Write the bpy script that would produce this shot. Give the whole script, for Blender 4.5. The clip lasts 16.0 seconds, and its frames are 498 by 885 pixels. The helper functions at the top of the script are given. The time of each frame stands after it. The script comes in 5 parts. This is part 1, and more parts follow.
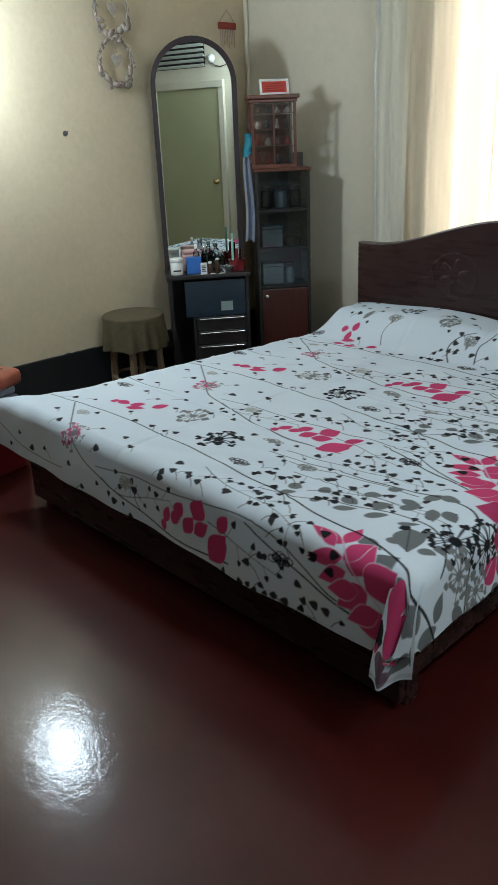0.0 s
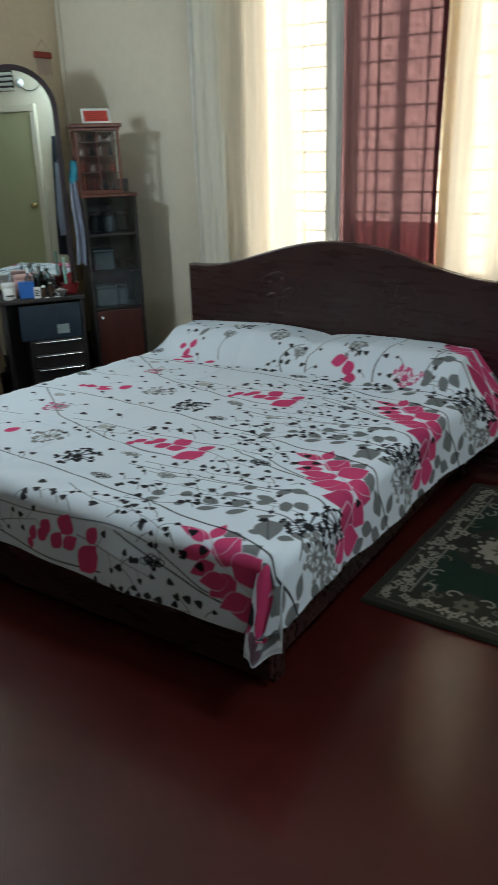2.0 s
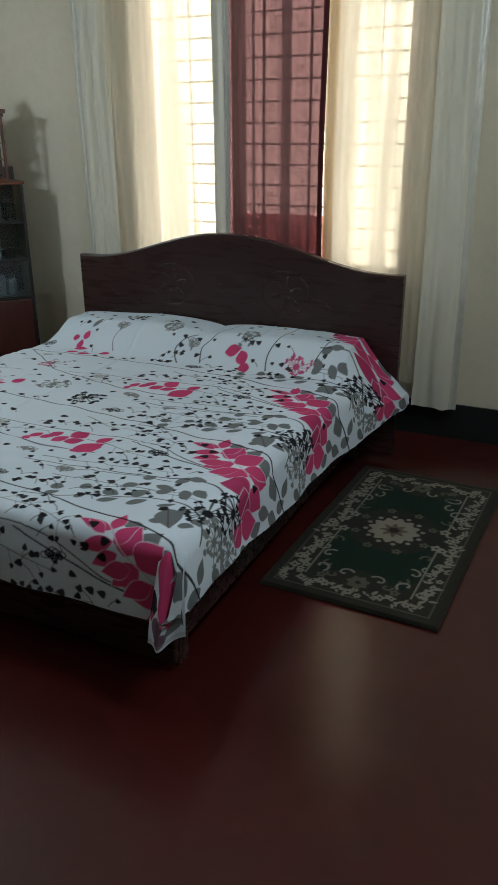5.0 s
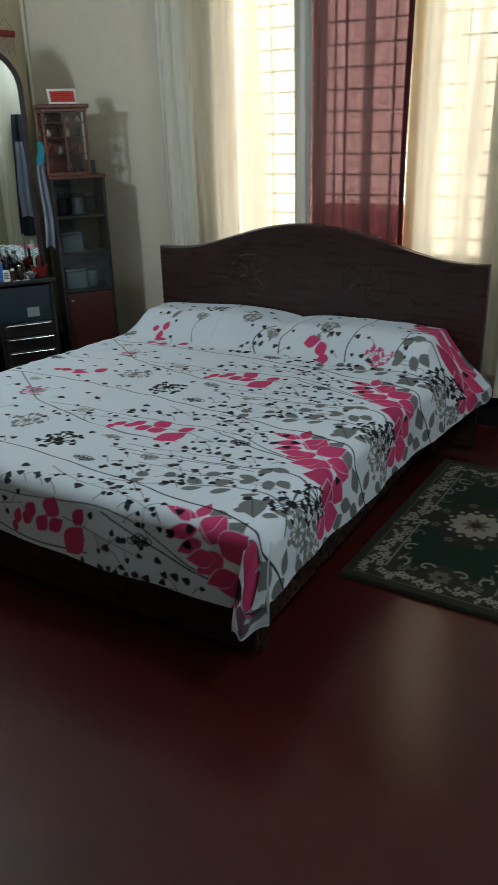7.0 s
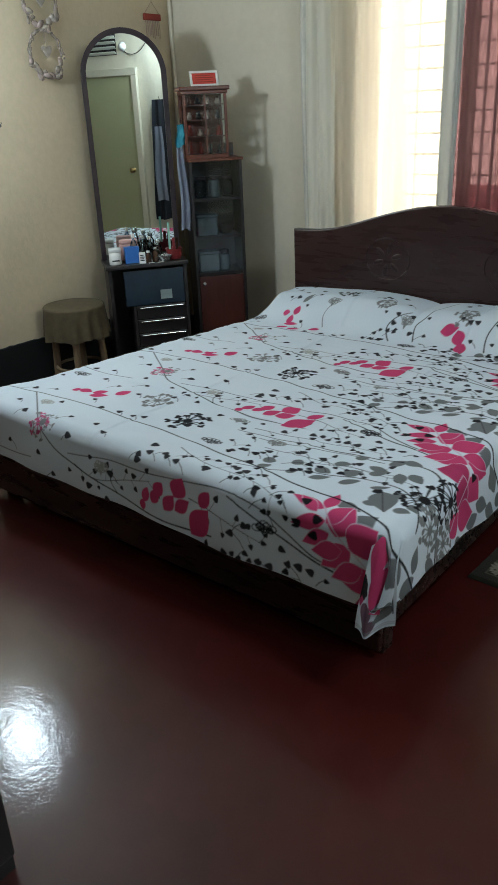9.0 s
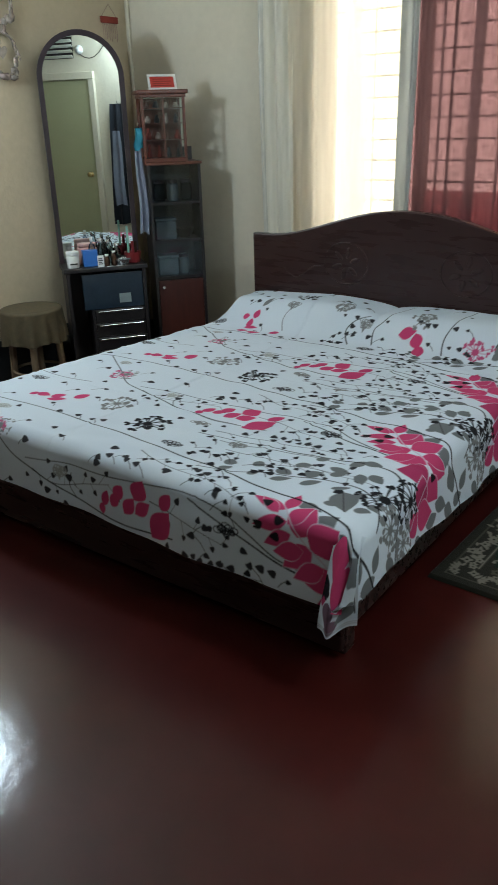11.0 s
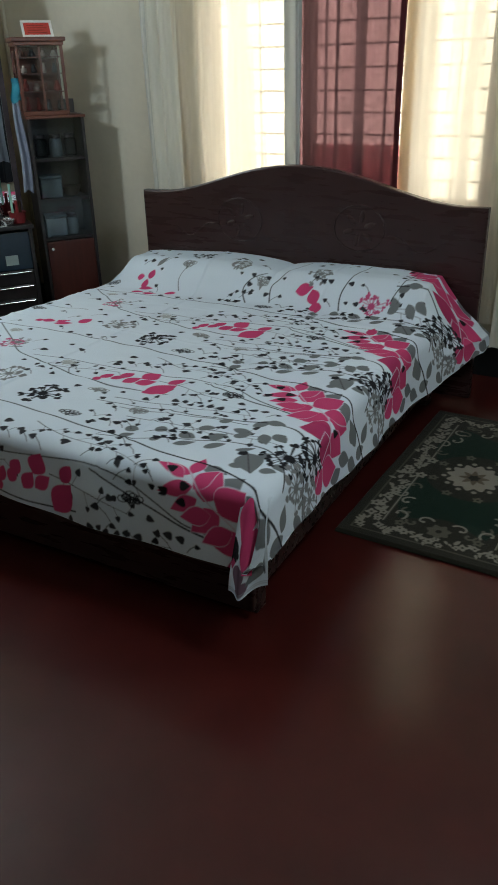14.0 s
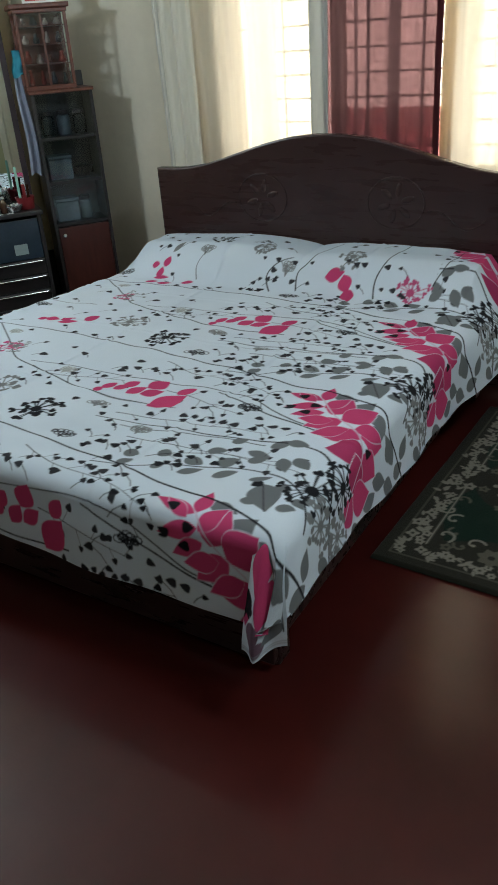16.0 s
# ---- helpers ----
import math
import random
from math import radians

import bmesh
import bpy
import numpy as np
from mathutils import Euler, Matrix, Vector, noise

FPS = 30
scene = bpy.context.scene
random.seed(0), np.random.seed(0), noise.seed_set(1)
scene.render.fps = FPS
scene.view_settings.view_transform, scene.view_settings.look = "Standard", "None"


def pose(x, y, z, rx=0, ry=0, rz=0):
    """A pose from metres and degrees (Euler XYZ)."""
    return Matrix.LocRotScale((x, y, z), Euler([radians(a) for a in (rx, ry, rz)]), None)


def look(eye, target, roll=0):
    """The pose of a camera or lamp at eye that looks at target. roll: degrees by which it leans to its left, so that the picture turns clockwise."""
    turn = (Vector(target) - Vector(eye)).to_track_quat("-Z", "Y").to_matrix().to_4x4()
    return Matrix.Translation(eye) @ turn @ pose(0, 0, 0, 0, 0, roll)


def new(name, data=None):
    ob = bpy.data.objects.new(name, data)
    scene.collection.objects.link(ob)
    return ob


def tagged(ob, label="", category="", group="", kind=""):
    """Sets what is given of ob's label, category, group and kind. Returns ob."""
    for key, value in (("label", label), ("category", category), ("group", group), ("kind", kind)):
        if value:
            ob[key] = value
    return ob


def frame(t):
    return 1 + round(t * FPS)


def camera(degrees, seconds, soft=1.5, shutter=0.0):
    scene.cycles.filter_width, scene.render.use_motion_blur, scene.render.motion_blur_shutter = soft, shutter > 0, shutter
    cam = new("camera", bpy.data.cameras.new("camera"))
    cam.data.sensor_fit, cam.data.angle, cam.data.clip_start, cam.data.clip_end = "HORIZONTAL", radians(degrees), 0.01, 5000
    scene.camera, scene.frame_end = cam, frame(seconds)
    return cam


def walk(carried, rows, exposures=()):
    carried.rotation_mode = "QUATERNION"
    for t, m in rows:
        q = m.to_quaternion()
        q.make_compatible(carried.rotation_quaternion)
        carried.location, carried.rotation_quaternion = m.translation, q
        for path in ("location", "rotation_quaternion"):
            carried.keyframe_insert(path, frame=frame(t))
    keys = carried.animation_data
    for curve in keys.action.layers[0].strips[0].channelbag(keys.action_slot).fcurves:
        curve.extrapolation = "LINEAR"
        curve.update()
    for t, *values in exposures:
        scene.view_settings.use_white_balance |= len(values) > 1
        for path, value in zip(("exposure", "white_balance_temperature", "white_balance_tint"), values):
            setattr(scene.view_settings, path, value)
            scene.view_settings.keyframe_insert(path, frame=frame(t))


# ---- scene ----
cam = camera(36.1, 16.0, soft=1.2, shutter=0.3)
PATH = [
    (0, (0.77, -1.255, 1.477), (-0.585, 0.01, 0.725), -2.5),
    (0.5, (0.814, -1.308, 1.488), (-0.561, -0.061, 0.743), -4.1),
    (1, (0.795, -1.355, 1.504), (-0.495, -0.019, 0.761), -3.1),
    (1.5, (0.794, -1.396, 1.502), (-0.401, 0.035, 0.778), -2.3),
    (2, (0.814, -1.441, 1.509), (-0.21, 0.118, 0.79), -1.8),
    (2.5, (0.85, -1.448, 1.502), (0.047, 0.224, 0.755), -0.5),
    (3, (0.858, -1.471, 1.519), (0.082, 0.209, 0.761), -0.1),
    (5.5, (0.838, -1.499, 1.537), (0.053, 0.18, 0.785), -0.4),
    (6, (0.832, -1.508, 1.537), (0.049, 0.167, 0.775), -0.3),
    (6.5, (0.818, -1.512, 1.54), (-0.022, 0.134, 0.776), -0.7),
    (7, (0.792, -1.519, 1.532), (-0.141, 0.075, 0.763), -1.6),
    (7.5, (0.778, -1.525, 1.547), (-0.274, -0.015, 0.766), -2.5),
    (8, (0.759, -1.489, 1.536), (-0.413, -0.078, 0.739), -3.0),
    (10.5, (0.718, -1.488, 1.497), (-0.464, -0.073, 0.723), -2.3),
    (11, (0.729, -1.488, 1.496), (-0.375, -0.013, 0.717), -1.8),
    (11.5, (0.742, -1.502, 1.505), (-0.331, -0.005, 0.725), -2.2),
    (12, (0.751, -1.514, 1.515), (-0.307, -0.012, 0.726), -2.3),
    (12.5, (0.749, -1.513, 1.511), (-0.274, 0.009, 0.714), -2.6),
    (13, (0.748, -1.516, 1.511), (-0.227, 0.045, 0.726), -1.7),
    (13.5, (0.748, -1.513, 1.516), (-0.183, 0.061, 0.707), -1.3),
    (14, (0.716, -1.454, 1.49), (-0.158, 0.115, 0.609), -1.6),
    (14.5, (0.685, -1.346, 1.489), (-0.185, 0.209, 0.58), -1.9),
    (15, (0.661, -1.221, 1.491), (-0.231, 0.331, 0.6), -2.3),
    (15.5, (0.64, -1.141, 1.474), (-0.31, 0.37, 0.572), -3.3),
    (16, (0.604, -1.099, 1.464), (-0.355, 0.382, 0.522), -4.5),
]
walk(cam, [(t, look(eye, target, roll)) for t, eye, target, roll in PATH],
     exposures=[(0, 0.98), (1.5, 0.98), (2, 0.84), (2.5, 0.56), (6.5, 0.56), (7.5, 0.68), (8, 0.84), (10.5, 0.95), (12, 0.95), (12.5, 0.90), (13.2, 0.78), (14.5, 0.73), (15.5, 0.79), (16, 0.90)])

# ---- light ----
world = bpy.data.worlds.new("world")
world.use_nodes = True
scene.world = world
wn, wl = world.node_tree.nodes, world.node_tree.links
sky = wn.new("ShaderNodeTexSky")
sky.sky_type, sky.sun_disc = "NISHITA", False
sky.sun_elevation, sky.sun_rotation = radians(40), radians(200)
wl.new(sky.outputs["Color"], wn["Background"].inputs["Color"])
wn["Background"].inputs["Strength"].default_value = 0.1
LAMP_POWER, LAMP_POWER_EAST, FILL_POWER, WINDOW_GLOW = 27.0, 28.0, 1.5, 3.3

# ---- measures ----
XL, XR, YB, YF, CEIL = -3.08, 1.35, 2.45, -4.8, 2.95   # room
WX0, WX1, WZ0, WZ1 = -1.66, -0.11, 0.82, 2.55          # window opening
BED_X0, BED_X1, BED_Y0, BED_TOP = -1.93, -0.09, 0.045, 0.50


# ---- materials ----
def material(name, color, rough=0.6, metal=0.0, var=0.12, scale=6.0, bump=0.0, bump_scale=60.0, spec=0.5, dark=None, stretch=(1, 1, 1)):
    m = bpy.data.materials.new(name)
    m.use_nodes = True
    n, l = m.node_tree.nodes, m.node_tree.links
    b = n["Principled BSDF"]
    b.inputs["Metallic"].default_value, b.inputs["Specular IOR Level"].default_value = metal, spec
    co = n.new("ShaderNodeTexCoord")
    mp = n.new("ShaderNodeMapping")
    mp.inputs["Scale"].default_value = stretch
    l.new(co.outputs["Object"], mp.inputs["Vector"])
    big, fine = n.new("ShaderNodeTexNoise"), n.new("ShaderNodeTexNoise")
    big.inputs["Scale"].default_value, big.inputs["Detail"].default_value = scale, 5
    fine.inputs["Scale"].default_value, fine.inputs["Detail"].default_value = bump_scale, 4
    l.new(mp.outputs["Vector"], big.inputs["Vector"]), l.new(mp.outputs["Vector"], fine.inputs["Vector"])
    ramp = n.new("ShaderNodeValToRGB")
    lo = dark or tuple(c * (1 - var * 2) for c in color)
    ramp.color_ramp.elements[0].position, ramp.color_ramp.elements[1].position = 0.3, 0.7
    ramp.color_ramp.elements[0].color, ramp.color_ramp.elements[1].color = (*lo, 1), (*color, 1)
    mix = n.new("ShaderNodeMath")
    mix.operation, mix.inputs[1].default_value = "MULTIPLY_ADD", 0.35
    l.new(fine.outputs["Fac"], mix.inputs[0])
    sc = n.new("ShaderNodeMath")
    sc.operation, sc.inputs[1].default_value = "MULTIPLY", 0.65
    l.new(big.outputs["Fac"], sc.inputs[0]), l.new(sc.outputs[0], mix.inputs[2])
    l.new(mix.outputs[0], ramp.inputs["Fac"]), l.new(ramp.outputs["Color"], b.inputs["Base Color"])
    rr = n.new("ShaderNodeMapRange")
    rr.inputs["To Min"].default_value, rr.inputs["To Max"].default_value = rough * 0.8, min(1, rough * 1.2)
    l.new(big.outputs["Fac"], rr.inputs["Value"]), l.new(rr.outputs["Result"], b.inputs["Roughness"])
    if bump:
        bp = n.new("ShaderNodeBump")
        bp.inputs["Strength"].default_value, bp.inputs["Distance"].default_value = 1.0, bump
        l.new(fine.outputs["Fac"], bp.inputs["Height"]), l.new(bp.outputs["Normal"], b.inputs["Normal"])
    return m


def printed(name, rough, weave, sheen=0.0):
    """A fabric whose print is the mesh's colour attribute, with a woven relief."""
    m = bpy.data.materials.new(name)
    m.use_nodes = True
    n, l = m.node_tree.nodes, m.node_tree.links
    b = n["Principled BSDF"]
    b.inputs["Roughness"].default_value, b.inputs["Sheen Weight"].default_value = rough, sheen
    b.inputs["Specular IOR Level"].default_value = 0.12
    a = n.new("ShaderNodeAttribute")
    a.attribute_name = "print"
    ns = n.new("ShaderNodeTexNoise")
    ns.inputs["Scale"].default_value, ns.inputs["Detail"].default_value = weave, 3
    co = n.new("ShaderNodeTexCoord")
    l.new(co.outputs["Object"], ns.inputs["Vector"])
    mr = n.new("ShaderNodeMapRange")
    mr.inputs["To Min"].default_value, mr.inputs["To Max"].default_value = 0.82, 1.06
    l.new(ns.outputs["Fac"], mr.inputs["Value"])
    mx = n.new("ShaderNodeVectorMath")
    mx.operation = "SCALE"
    l.new(a.outputs["Color"], mx.inputs[0]), l.new(mr.outputs["Result"], mx.inputs["Scale"])
    l.new(mx.outputs["Vector"], b.inputs["Base Color"])
    bp = n.new("ShaderNodeBump")
    bp.inputs["Strength"].default_value, bp.inputs["Distance"].default_value = 0.6, 0.002
    l.new(ns.outputs["Fac"], bp.inputs["Height"]), l.new(bp.outputs["Normal"], b.inputs["Normal"])
    return m


def sheer(name, color, clear, through_light, streak=0.2):
    """Thin curtain cloth: some light passes straight, some is scattered through."""
    m = bpy.data.materials.new(name)
    m.use_nodes = True
    n, l = m.node_tree.nodes, m.node_tree.links
    out = n["Material Output"]
    d, t, p = n.new("ShaderNodeBsdfDiffuse"), n.new("ShaderNodeBsdfTranslucent"), n.new("ShaderNodeBsdfTransparent")
    for s in (d, t, p):
        s.inputs["Color"].default_value = (*color, 1)
    ns, co = n.new("ShaderNodeTexNoise"), n.new("ShaderNodeTexCoord")
    mp = n.new("ShaderNodeMapping")
    mp.inputs["Scale"].default_value = (11, 11, 0.45)
    ns.inputs["Scale"].default_value, ns.inputs["Detail"].default_value = 1.0, 3
    l.new(co.outputs["Object"], mp.inputs["Vector"]), l.new(mp.outputs["Vector"], ns.inputs["Vector"])
    mr = n.new("ShaderNodeMapRange")
    mr.inputs["From Min"].default_value, mr.inputs["From Max"].default_value = 0.38, 0.62
    mr.inputs["To Min"].default_value, mr.inputs["To Max"].default_value = clear * (1 - streak), min(1, clear * (1 + streak))
    l.new(ns.outputs["Fac"], mr.inputs["Value"])
    a, b = n.new("ShaderNodeMixShader"), n.new("ShaderNodeMixShader")
    a.inputs["Fac"].default_value = through_light
    l.new(d.outputs[0], a.inputs[1]), l.new(t.outputs[0], a.inputs[2])
    l.new(mr.outputs["Result"], b.inputs["Fac"])
    l.new(a.outputs[0], b.inputs[1]), l.new(p.outputs[0], b.inputs[2])
    l.new(b.outputs[0], out.inputs["Surface"])
    return m


def glowing(name, color, strength):
    m = bpy.data.materials.new(name)
    m.use_nodes = True
    e = m.node_tree.nodes.new("ShaderNodeEmission")
    e.inputs["Color"].default_value, e.inputs["Strength"].default_value = (*color, 1), strength
    m.node_tree.links.new(e.outputs[0], m.node_tree.nodes["Material Output"].inputs["Surface"])
    return m


def clear_glass(name, color=(0.9, 0.95, 0.95), rough=0.03):
    m = bpy.data.materials.new(name)
    m.use_nodes = True
    n, l = m.node_tree.nodes, m.node_tree.links
    g, p, f, x = n.new("ShaderNodeBsdfGlossy"), n.new("ShaderNodeBsdfTransparent"), n.new("ShaderNodeFresnel"), n.new("ShaderNodeMixShader")
    g.inputs["Roughness"].default_value, p.inputs["Color"].default_value, f.inputs["IOR"].default_value = rough, (*color, 1), 1.5
    l.new(f.outputs[0], x.inputs[0]), l.new(p.outputs[0], x.inputs[1]), l.new(g.outputs[0], x.inputs[2])
    l.new(x.outputs[0], n["Material Output"].inputs["Surface"])
    return m


M = {
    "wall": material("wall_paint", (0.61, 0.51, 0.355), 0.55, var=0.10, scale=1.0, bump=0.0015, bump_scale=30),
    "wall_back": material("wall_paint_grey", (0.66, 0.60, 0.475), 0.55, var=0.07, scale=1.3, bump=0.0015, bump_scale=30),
    "ceiling": material("ceiling_paint", (0.75, 0.74, 0.70), 0.8, var=0.03),
    "skirting": material("black_skirting", (0.012, 0.014, 0.015), 0.45, var=0.2, bump=0.001),
    "floor": material("red_cement", (0.066, 0.0095, 0.0075), 0.38, var=0.22, scale=1.6, bump=0.0003, bump_scale=9, spec=0.12),
    "wood": material("dark_wood", (0.036, 0.0155, 0.0145), 0.28, var=0.05, scale=5, stretch=(1, 8, 8), spec=0.4),
    "black_wood": material("black_wood", (0.026, 0.021, 0.021), 0.35, var=0.25, scale=5, bump=0.0004),
    "red_wood": material("red_wood", (0.085, 0.020, 0.014), 0.35, var=0.25, scale=5, stretch=(8, 8, 1), bump=0.0004),
    "brown_wood": material("brown_wood", (0.16, 0.045, 0.025), 0.35, var=0.25, scale=5, stretch=(8, 8, 1)),
    "frame_metal": material("mirror_frame", (0.045, 0.03, 0.035), 0.4, var=0.2),
    "mirror": material("mirror_silver", (0.80, 0.88, 0.87), 0.004, metal=1.0, var=0.01),
    "chrome": material("chrome", (0.8, 0.8, 0.8), 0.18, metal=1.0, var=0.05),
    "satin": sheer("cream_satin", (0.80, 0.77, 0.67), 0.0, 0.30),
    "satin_trim": material("cream_satin_edge", (0.62, 0.60, 0.52), 0.30, var=0.10, scale=14, bump=0.006, bump_scale=24, spec=0.7),
    "sheer_cream": sheer("cream_sheer", (0.92, 0.86, 0.75), 0.16, 0.64, 0.9),
    "sheer_red": sheer("wine_sheer", (0.165, 0.092, 0.102), 0.32, 0.6, 0.25),
    "wine_hem": sheer("wine_hem", (0.10, 0.030, 0.035), 0.0, 0.25),
    "gold_sheer": sheer("gold_sheer", (0.62, 0.44, 0.20), 0.05, 0.6),
    "silver_trim": sheer("silver_trim", (0.44, 0.47, 0.46), 0.0, 0.3),
    "steel": material("painted_steel", (0.05, 0.045, 0.045), 0.5),
    "window_wood": material("window_wood", (0.22, 0.12, 0.07), 0.5),
    "louvre": clear_glass("frosted_louvre", (0.92, 0.93, 0.91), 0.2),
    "sheet": printed("printed_cotton", 0.85, 500, 0.0),
    "rug": printed("woven_rug", 0.95, 350, 0.1),
    "mattress": material("mattress_ticking", (0.6, 0.58, 0.55), 0.9),
    "door": material("door_paint", (0.42, 0.41, 0.24), 0.45, var=0.05, scale=2),
    "glass": clear_glass("pane_glass"),
    "white": material("white_plastic", (0.75, 0.75, 0.73), 0.35, var=0.04),
    "blue": material("blue_plastic", (0.03, 0.17, 0.55), 0.4, var=0.08),
    "sky_glow": glowing("bright_day", (1.0, 0.91, 0.77), WINDOW_GLOW),
    "tube": glowing("lamp_glow", (0.90, 0.97, 1.0), 14.0),
}


# polish on the cement floor, worn and wavy
_b = M["floor"].node_tree.nodes["Principled BSDF"]
_b.inputs["Coat Weight"].default_value, _b.inputs["Coat Roughness"].default_value, _b.inputs["Coat IOR"].default_value = 0.72, 0.105, 1.5
_n = M["floor"].node_tree.nodes.new("ShaderNodeTexNoise")
_n.inputs["Scale"].default_value, _n.inputs["Detail"].default_value, _n.inputs["Roughness"].default_value = 22, 6, 0.65
_p = M["floor"].node_tree.nodes.new("ShaderNodeBump")
_p.inputs["Strength"].default_value, _p.inputs["Distance"].default_value = 0.5, 0.0020
_c = M["floor"].node_tree.nodes.new("ShaderNodeTexCoord")
M["floor"].node_tree.links.new(_c.outputs["Object"], _n.inputs["Vector"])
M["floor"].node_tree.links.new(_n.outputs["Fac"], _p.inputs["Height"])
M["floor"].node_tree.links.new(_p.outputs["Normal"], _b.inputs["Coat Normal"])


# ---- mesh helpers ----
def mesh_object(name, bm, mat, parent=None, smooth=False):
    me = bpy.data.meshes.new(name)
    bm.normal_update()
    bm.to_mesh(me)
    bm.free()
    for p in me.polygons:
        p.use_smooth = smooth
    me.materials.append(M[mat] if isinstance(mat, str) else mat)
    ob = new(name, me)
    ob.parent = parent
    return ob


def part(name, bm, mat, parent, label="", smooth=False):
    return tagged(mesh_object(name, bm, mat, parent, smooth), label)


def thing(name, label, category, m=None, group="", kind=""):
    ob = new(name)
    ob.matrix_basis = m or Matrix()
    return tagged(ob, label, category, group, kind)


def box(x0, x1, y0, y1, z0, z1, bevel=0.0, bm=None, segs=2):
    b = bmesh.new()
    r = bmesh.ops.create_cube(b, size=1.0)
    for v in r["verts"]:
        v.co = Vector(((x0 + x1) / 2 + v.co.x * (x1 - x0), (y0 + y1) / 2 + v.co.y * (y1 - y0), (z0 + z1) / 2 + v.co.z * (z1 - z0)))
    if bevel:
        bmesh.ops.bevel(b, geom=list(b.edges), offset=bevel, segments=segs, profile=0.5, affect="EDGES")
    if bm is None:
        return b
    return merge(bm, b)


def merge(bm, other):
    me = bpy.data.meshes.new("tmp")
    other.to_mesh(me)
    other.free()
    bm.from_mesh(me)
    bpy.data.meshes.remove(me)
    return bm


def lathe(profile, at=(0, 0, 0), segs=24):
    """A turned solid: profile is a list of (radius, height)."""
    b = bmesh.new()
    rings = []
    for r, z in profile:
        rings.append([b.verts.new((at[0] + r * math.cos(2 * math.pi * k / segs), at[1] + r * math.sin(2 * math.pi * k / segs), at[2] + z)) for k in range(segs)])
    for a, c in zip(rings, rings[1:]):
        for k in range(segs):
            b.faces.new((a[k], a[(k + 1) % segs], c[(k + 1) % segs], c[k]))
    b.faces.new(list(reversed(rings[0]))), b.faces.new(rings[-1])
    return b


def tube(points, radius, segs=8, closed=False):
    """A round bar along a line of points."""
    b = bmesh.new()
    pts = [Vector(p) for p in points]
    rings = []
    for i, p in enumerate(pts):
        a = pts[i - 1] if i or closed else p
        c = pts[(i + 1) % len(pts)] if i + 1 < len(pts) or closed else p
        t = (c - a).normalized()
        u = t.cross(Vector((0.3, 0.2, 1)) if abs(t.z) < 0.9 else Vector((1, 0.2, 0))).normalized()
        w = t.cross(u)
        rings.append([b.verts.new(p + radius * (math.cos(2 * math.pi * k / segs) * u + math.sin(2 * math.pi * k / segs) * w)) for k in range(segs)])
    pairs = list(zip(rings, rings[1:])) + ([(rings[-1], rings[0])] if closed else [])
    for a, c in pairs:
        for k in range(segs):
            b.faces.new((a[k], a[(k + 1) % segs], c[(k + 1) % segs], c[k]))
    if not closed:
        b.faces.new(list(reversed(rings[0]))), b.faces.new(rings[-1])
    return b


def grid_mesh(name, co, mat, parent=None, colors=None, smooth=True):
    """A sheet from an (rows, columns, 3) array of places, with an optional print."""
    nv, nu = co.shape[:2]
    me = bpy.data.meshes.new(name)
    i = (np.arange(nv - 1)[:, None] * nu + np.arange(nu - 1)).ravel()
    quads = np.stack([i, i + 1, i + nu + 1, i + nu], 1)
    me.vertices.add(nv * nu), me.loops.add(quads.size), me.polygons.add(len(quads))
    me.vertices.foreach_set("co", co.astype(np.float32).ravel())
    me.loops.foreach_set("vertex_index", quads.astype(np.int32).ravel())
    me.polygons.foreach_set("loop_start", np.arange(0, quads.size, 4, dtype=np.int32))
    me.polygons.foreach_set("use_smooth", np.full(len(quads), smooth))
    if colors is not None:
        a = me.color_attributes.new("print", "FLOAT_COLOR", "POINT")
        a.data.foreach_set("color", np.concatenate([colors, np.ones((nv, nu, 1))], 2).astype(np.float32).ravel())
    me.update()
    me.validate()
    me.materials.append(M[mat])
    ob = new(name, me)
    ob.parent = parent
    return ob


# ---- the room ----
def structure(name, bm, mat, label, category):
    return tagged(mesh_object(name, bm, mat), label, category, kind="structure")


structure("floor", box(XL - 0.2, XR + 0.2, YF - 0.2, YB + 0.2, -0.12, 0), "floor", "polished dark red cement floor", "floor")
structure("ceiling", box(XL - 0.2, XR + 0.2, YF - 0.2, YB + 0.2, CEIL, CEIL + 0.1), "ceiling", "plain white painted ceiling", "ceiling")
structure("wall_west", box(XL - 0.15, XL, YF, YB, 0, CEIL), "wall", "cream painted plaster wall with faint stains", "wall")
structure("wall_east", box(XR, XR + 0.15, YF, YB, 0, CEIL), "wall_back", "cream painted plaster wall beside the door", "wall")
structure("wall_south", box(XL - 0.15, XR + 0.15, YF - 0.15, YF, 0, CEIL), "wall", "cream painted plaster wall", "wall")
wb = box(XL - 0.15, WX0, YB, YB + 0.15, 0, CEIL)
box(WX1, XR + 0.15, YB, YB + 0.15, 0, CEIL, bm=wb)
box(WX0, WX1, YB, YB + 0.15, 0, WZ0, bm=wb)
box(WX0, WX1, YB, YB + 0.15, WZ1, CEIL, bm=wb)
structure("wall_north", wb, "wall_back", "pale grey-cream plaster wall with a tall window", "wall")
sk = box(XL + 0.012, XR, YB - 0.012, YB, 0, 0.19)
structure("baseboard_north", sk, "skirting", "black painted skirting along the wall", "skirting")
sk = bmesh.new()
ys = np.linspace(YF, YB, 260)
tops = [0.33 + 0.004 * math.sin(2.1 * y) + 0.006 * noise.noise((y * 9, 0, 0)) + 0.004 * noise.noise((y * 40, 3, 0)) for y in ys]
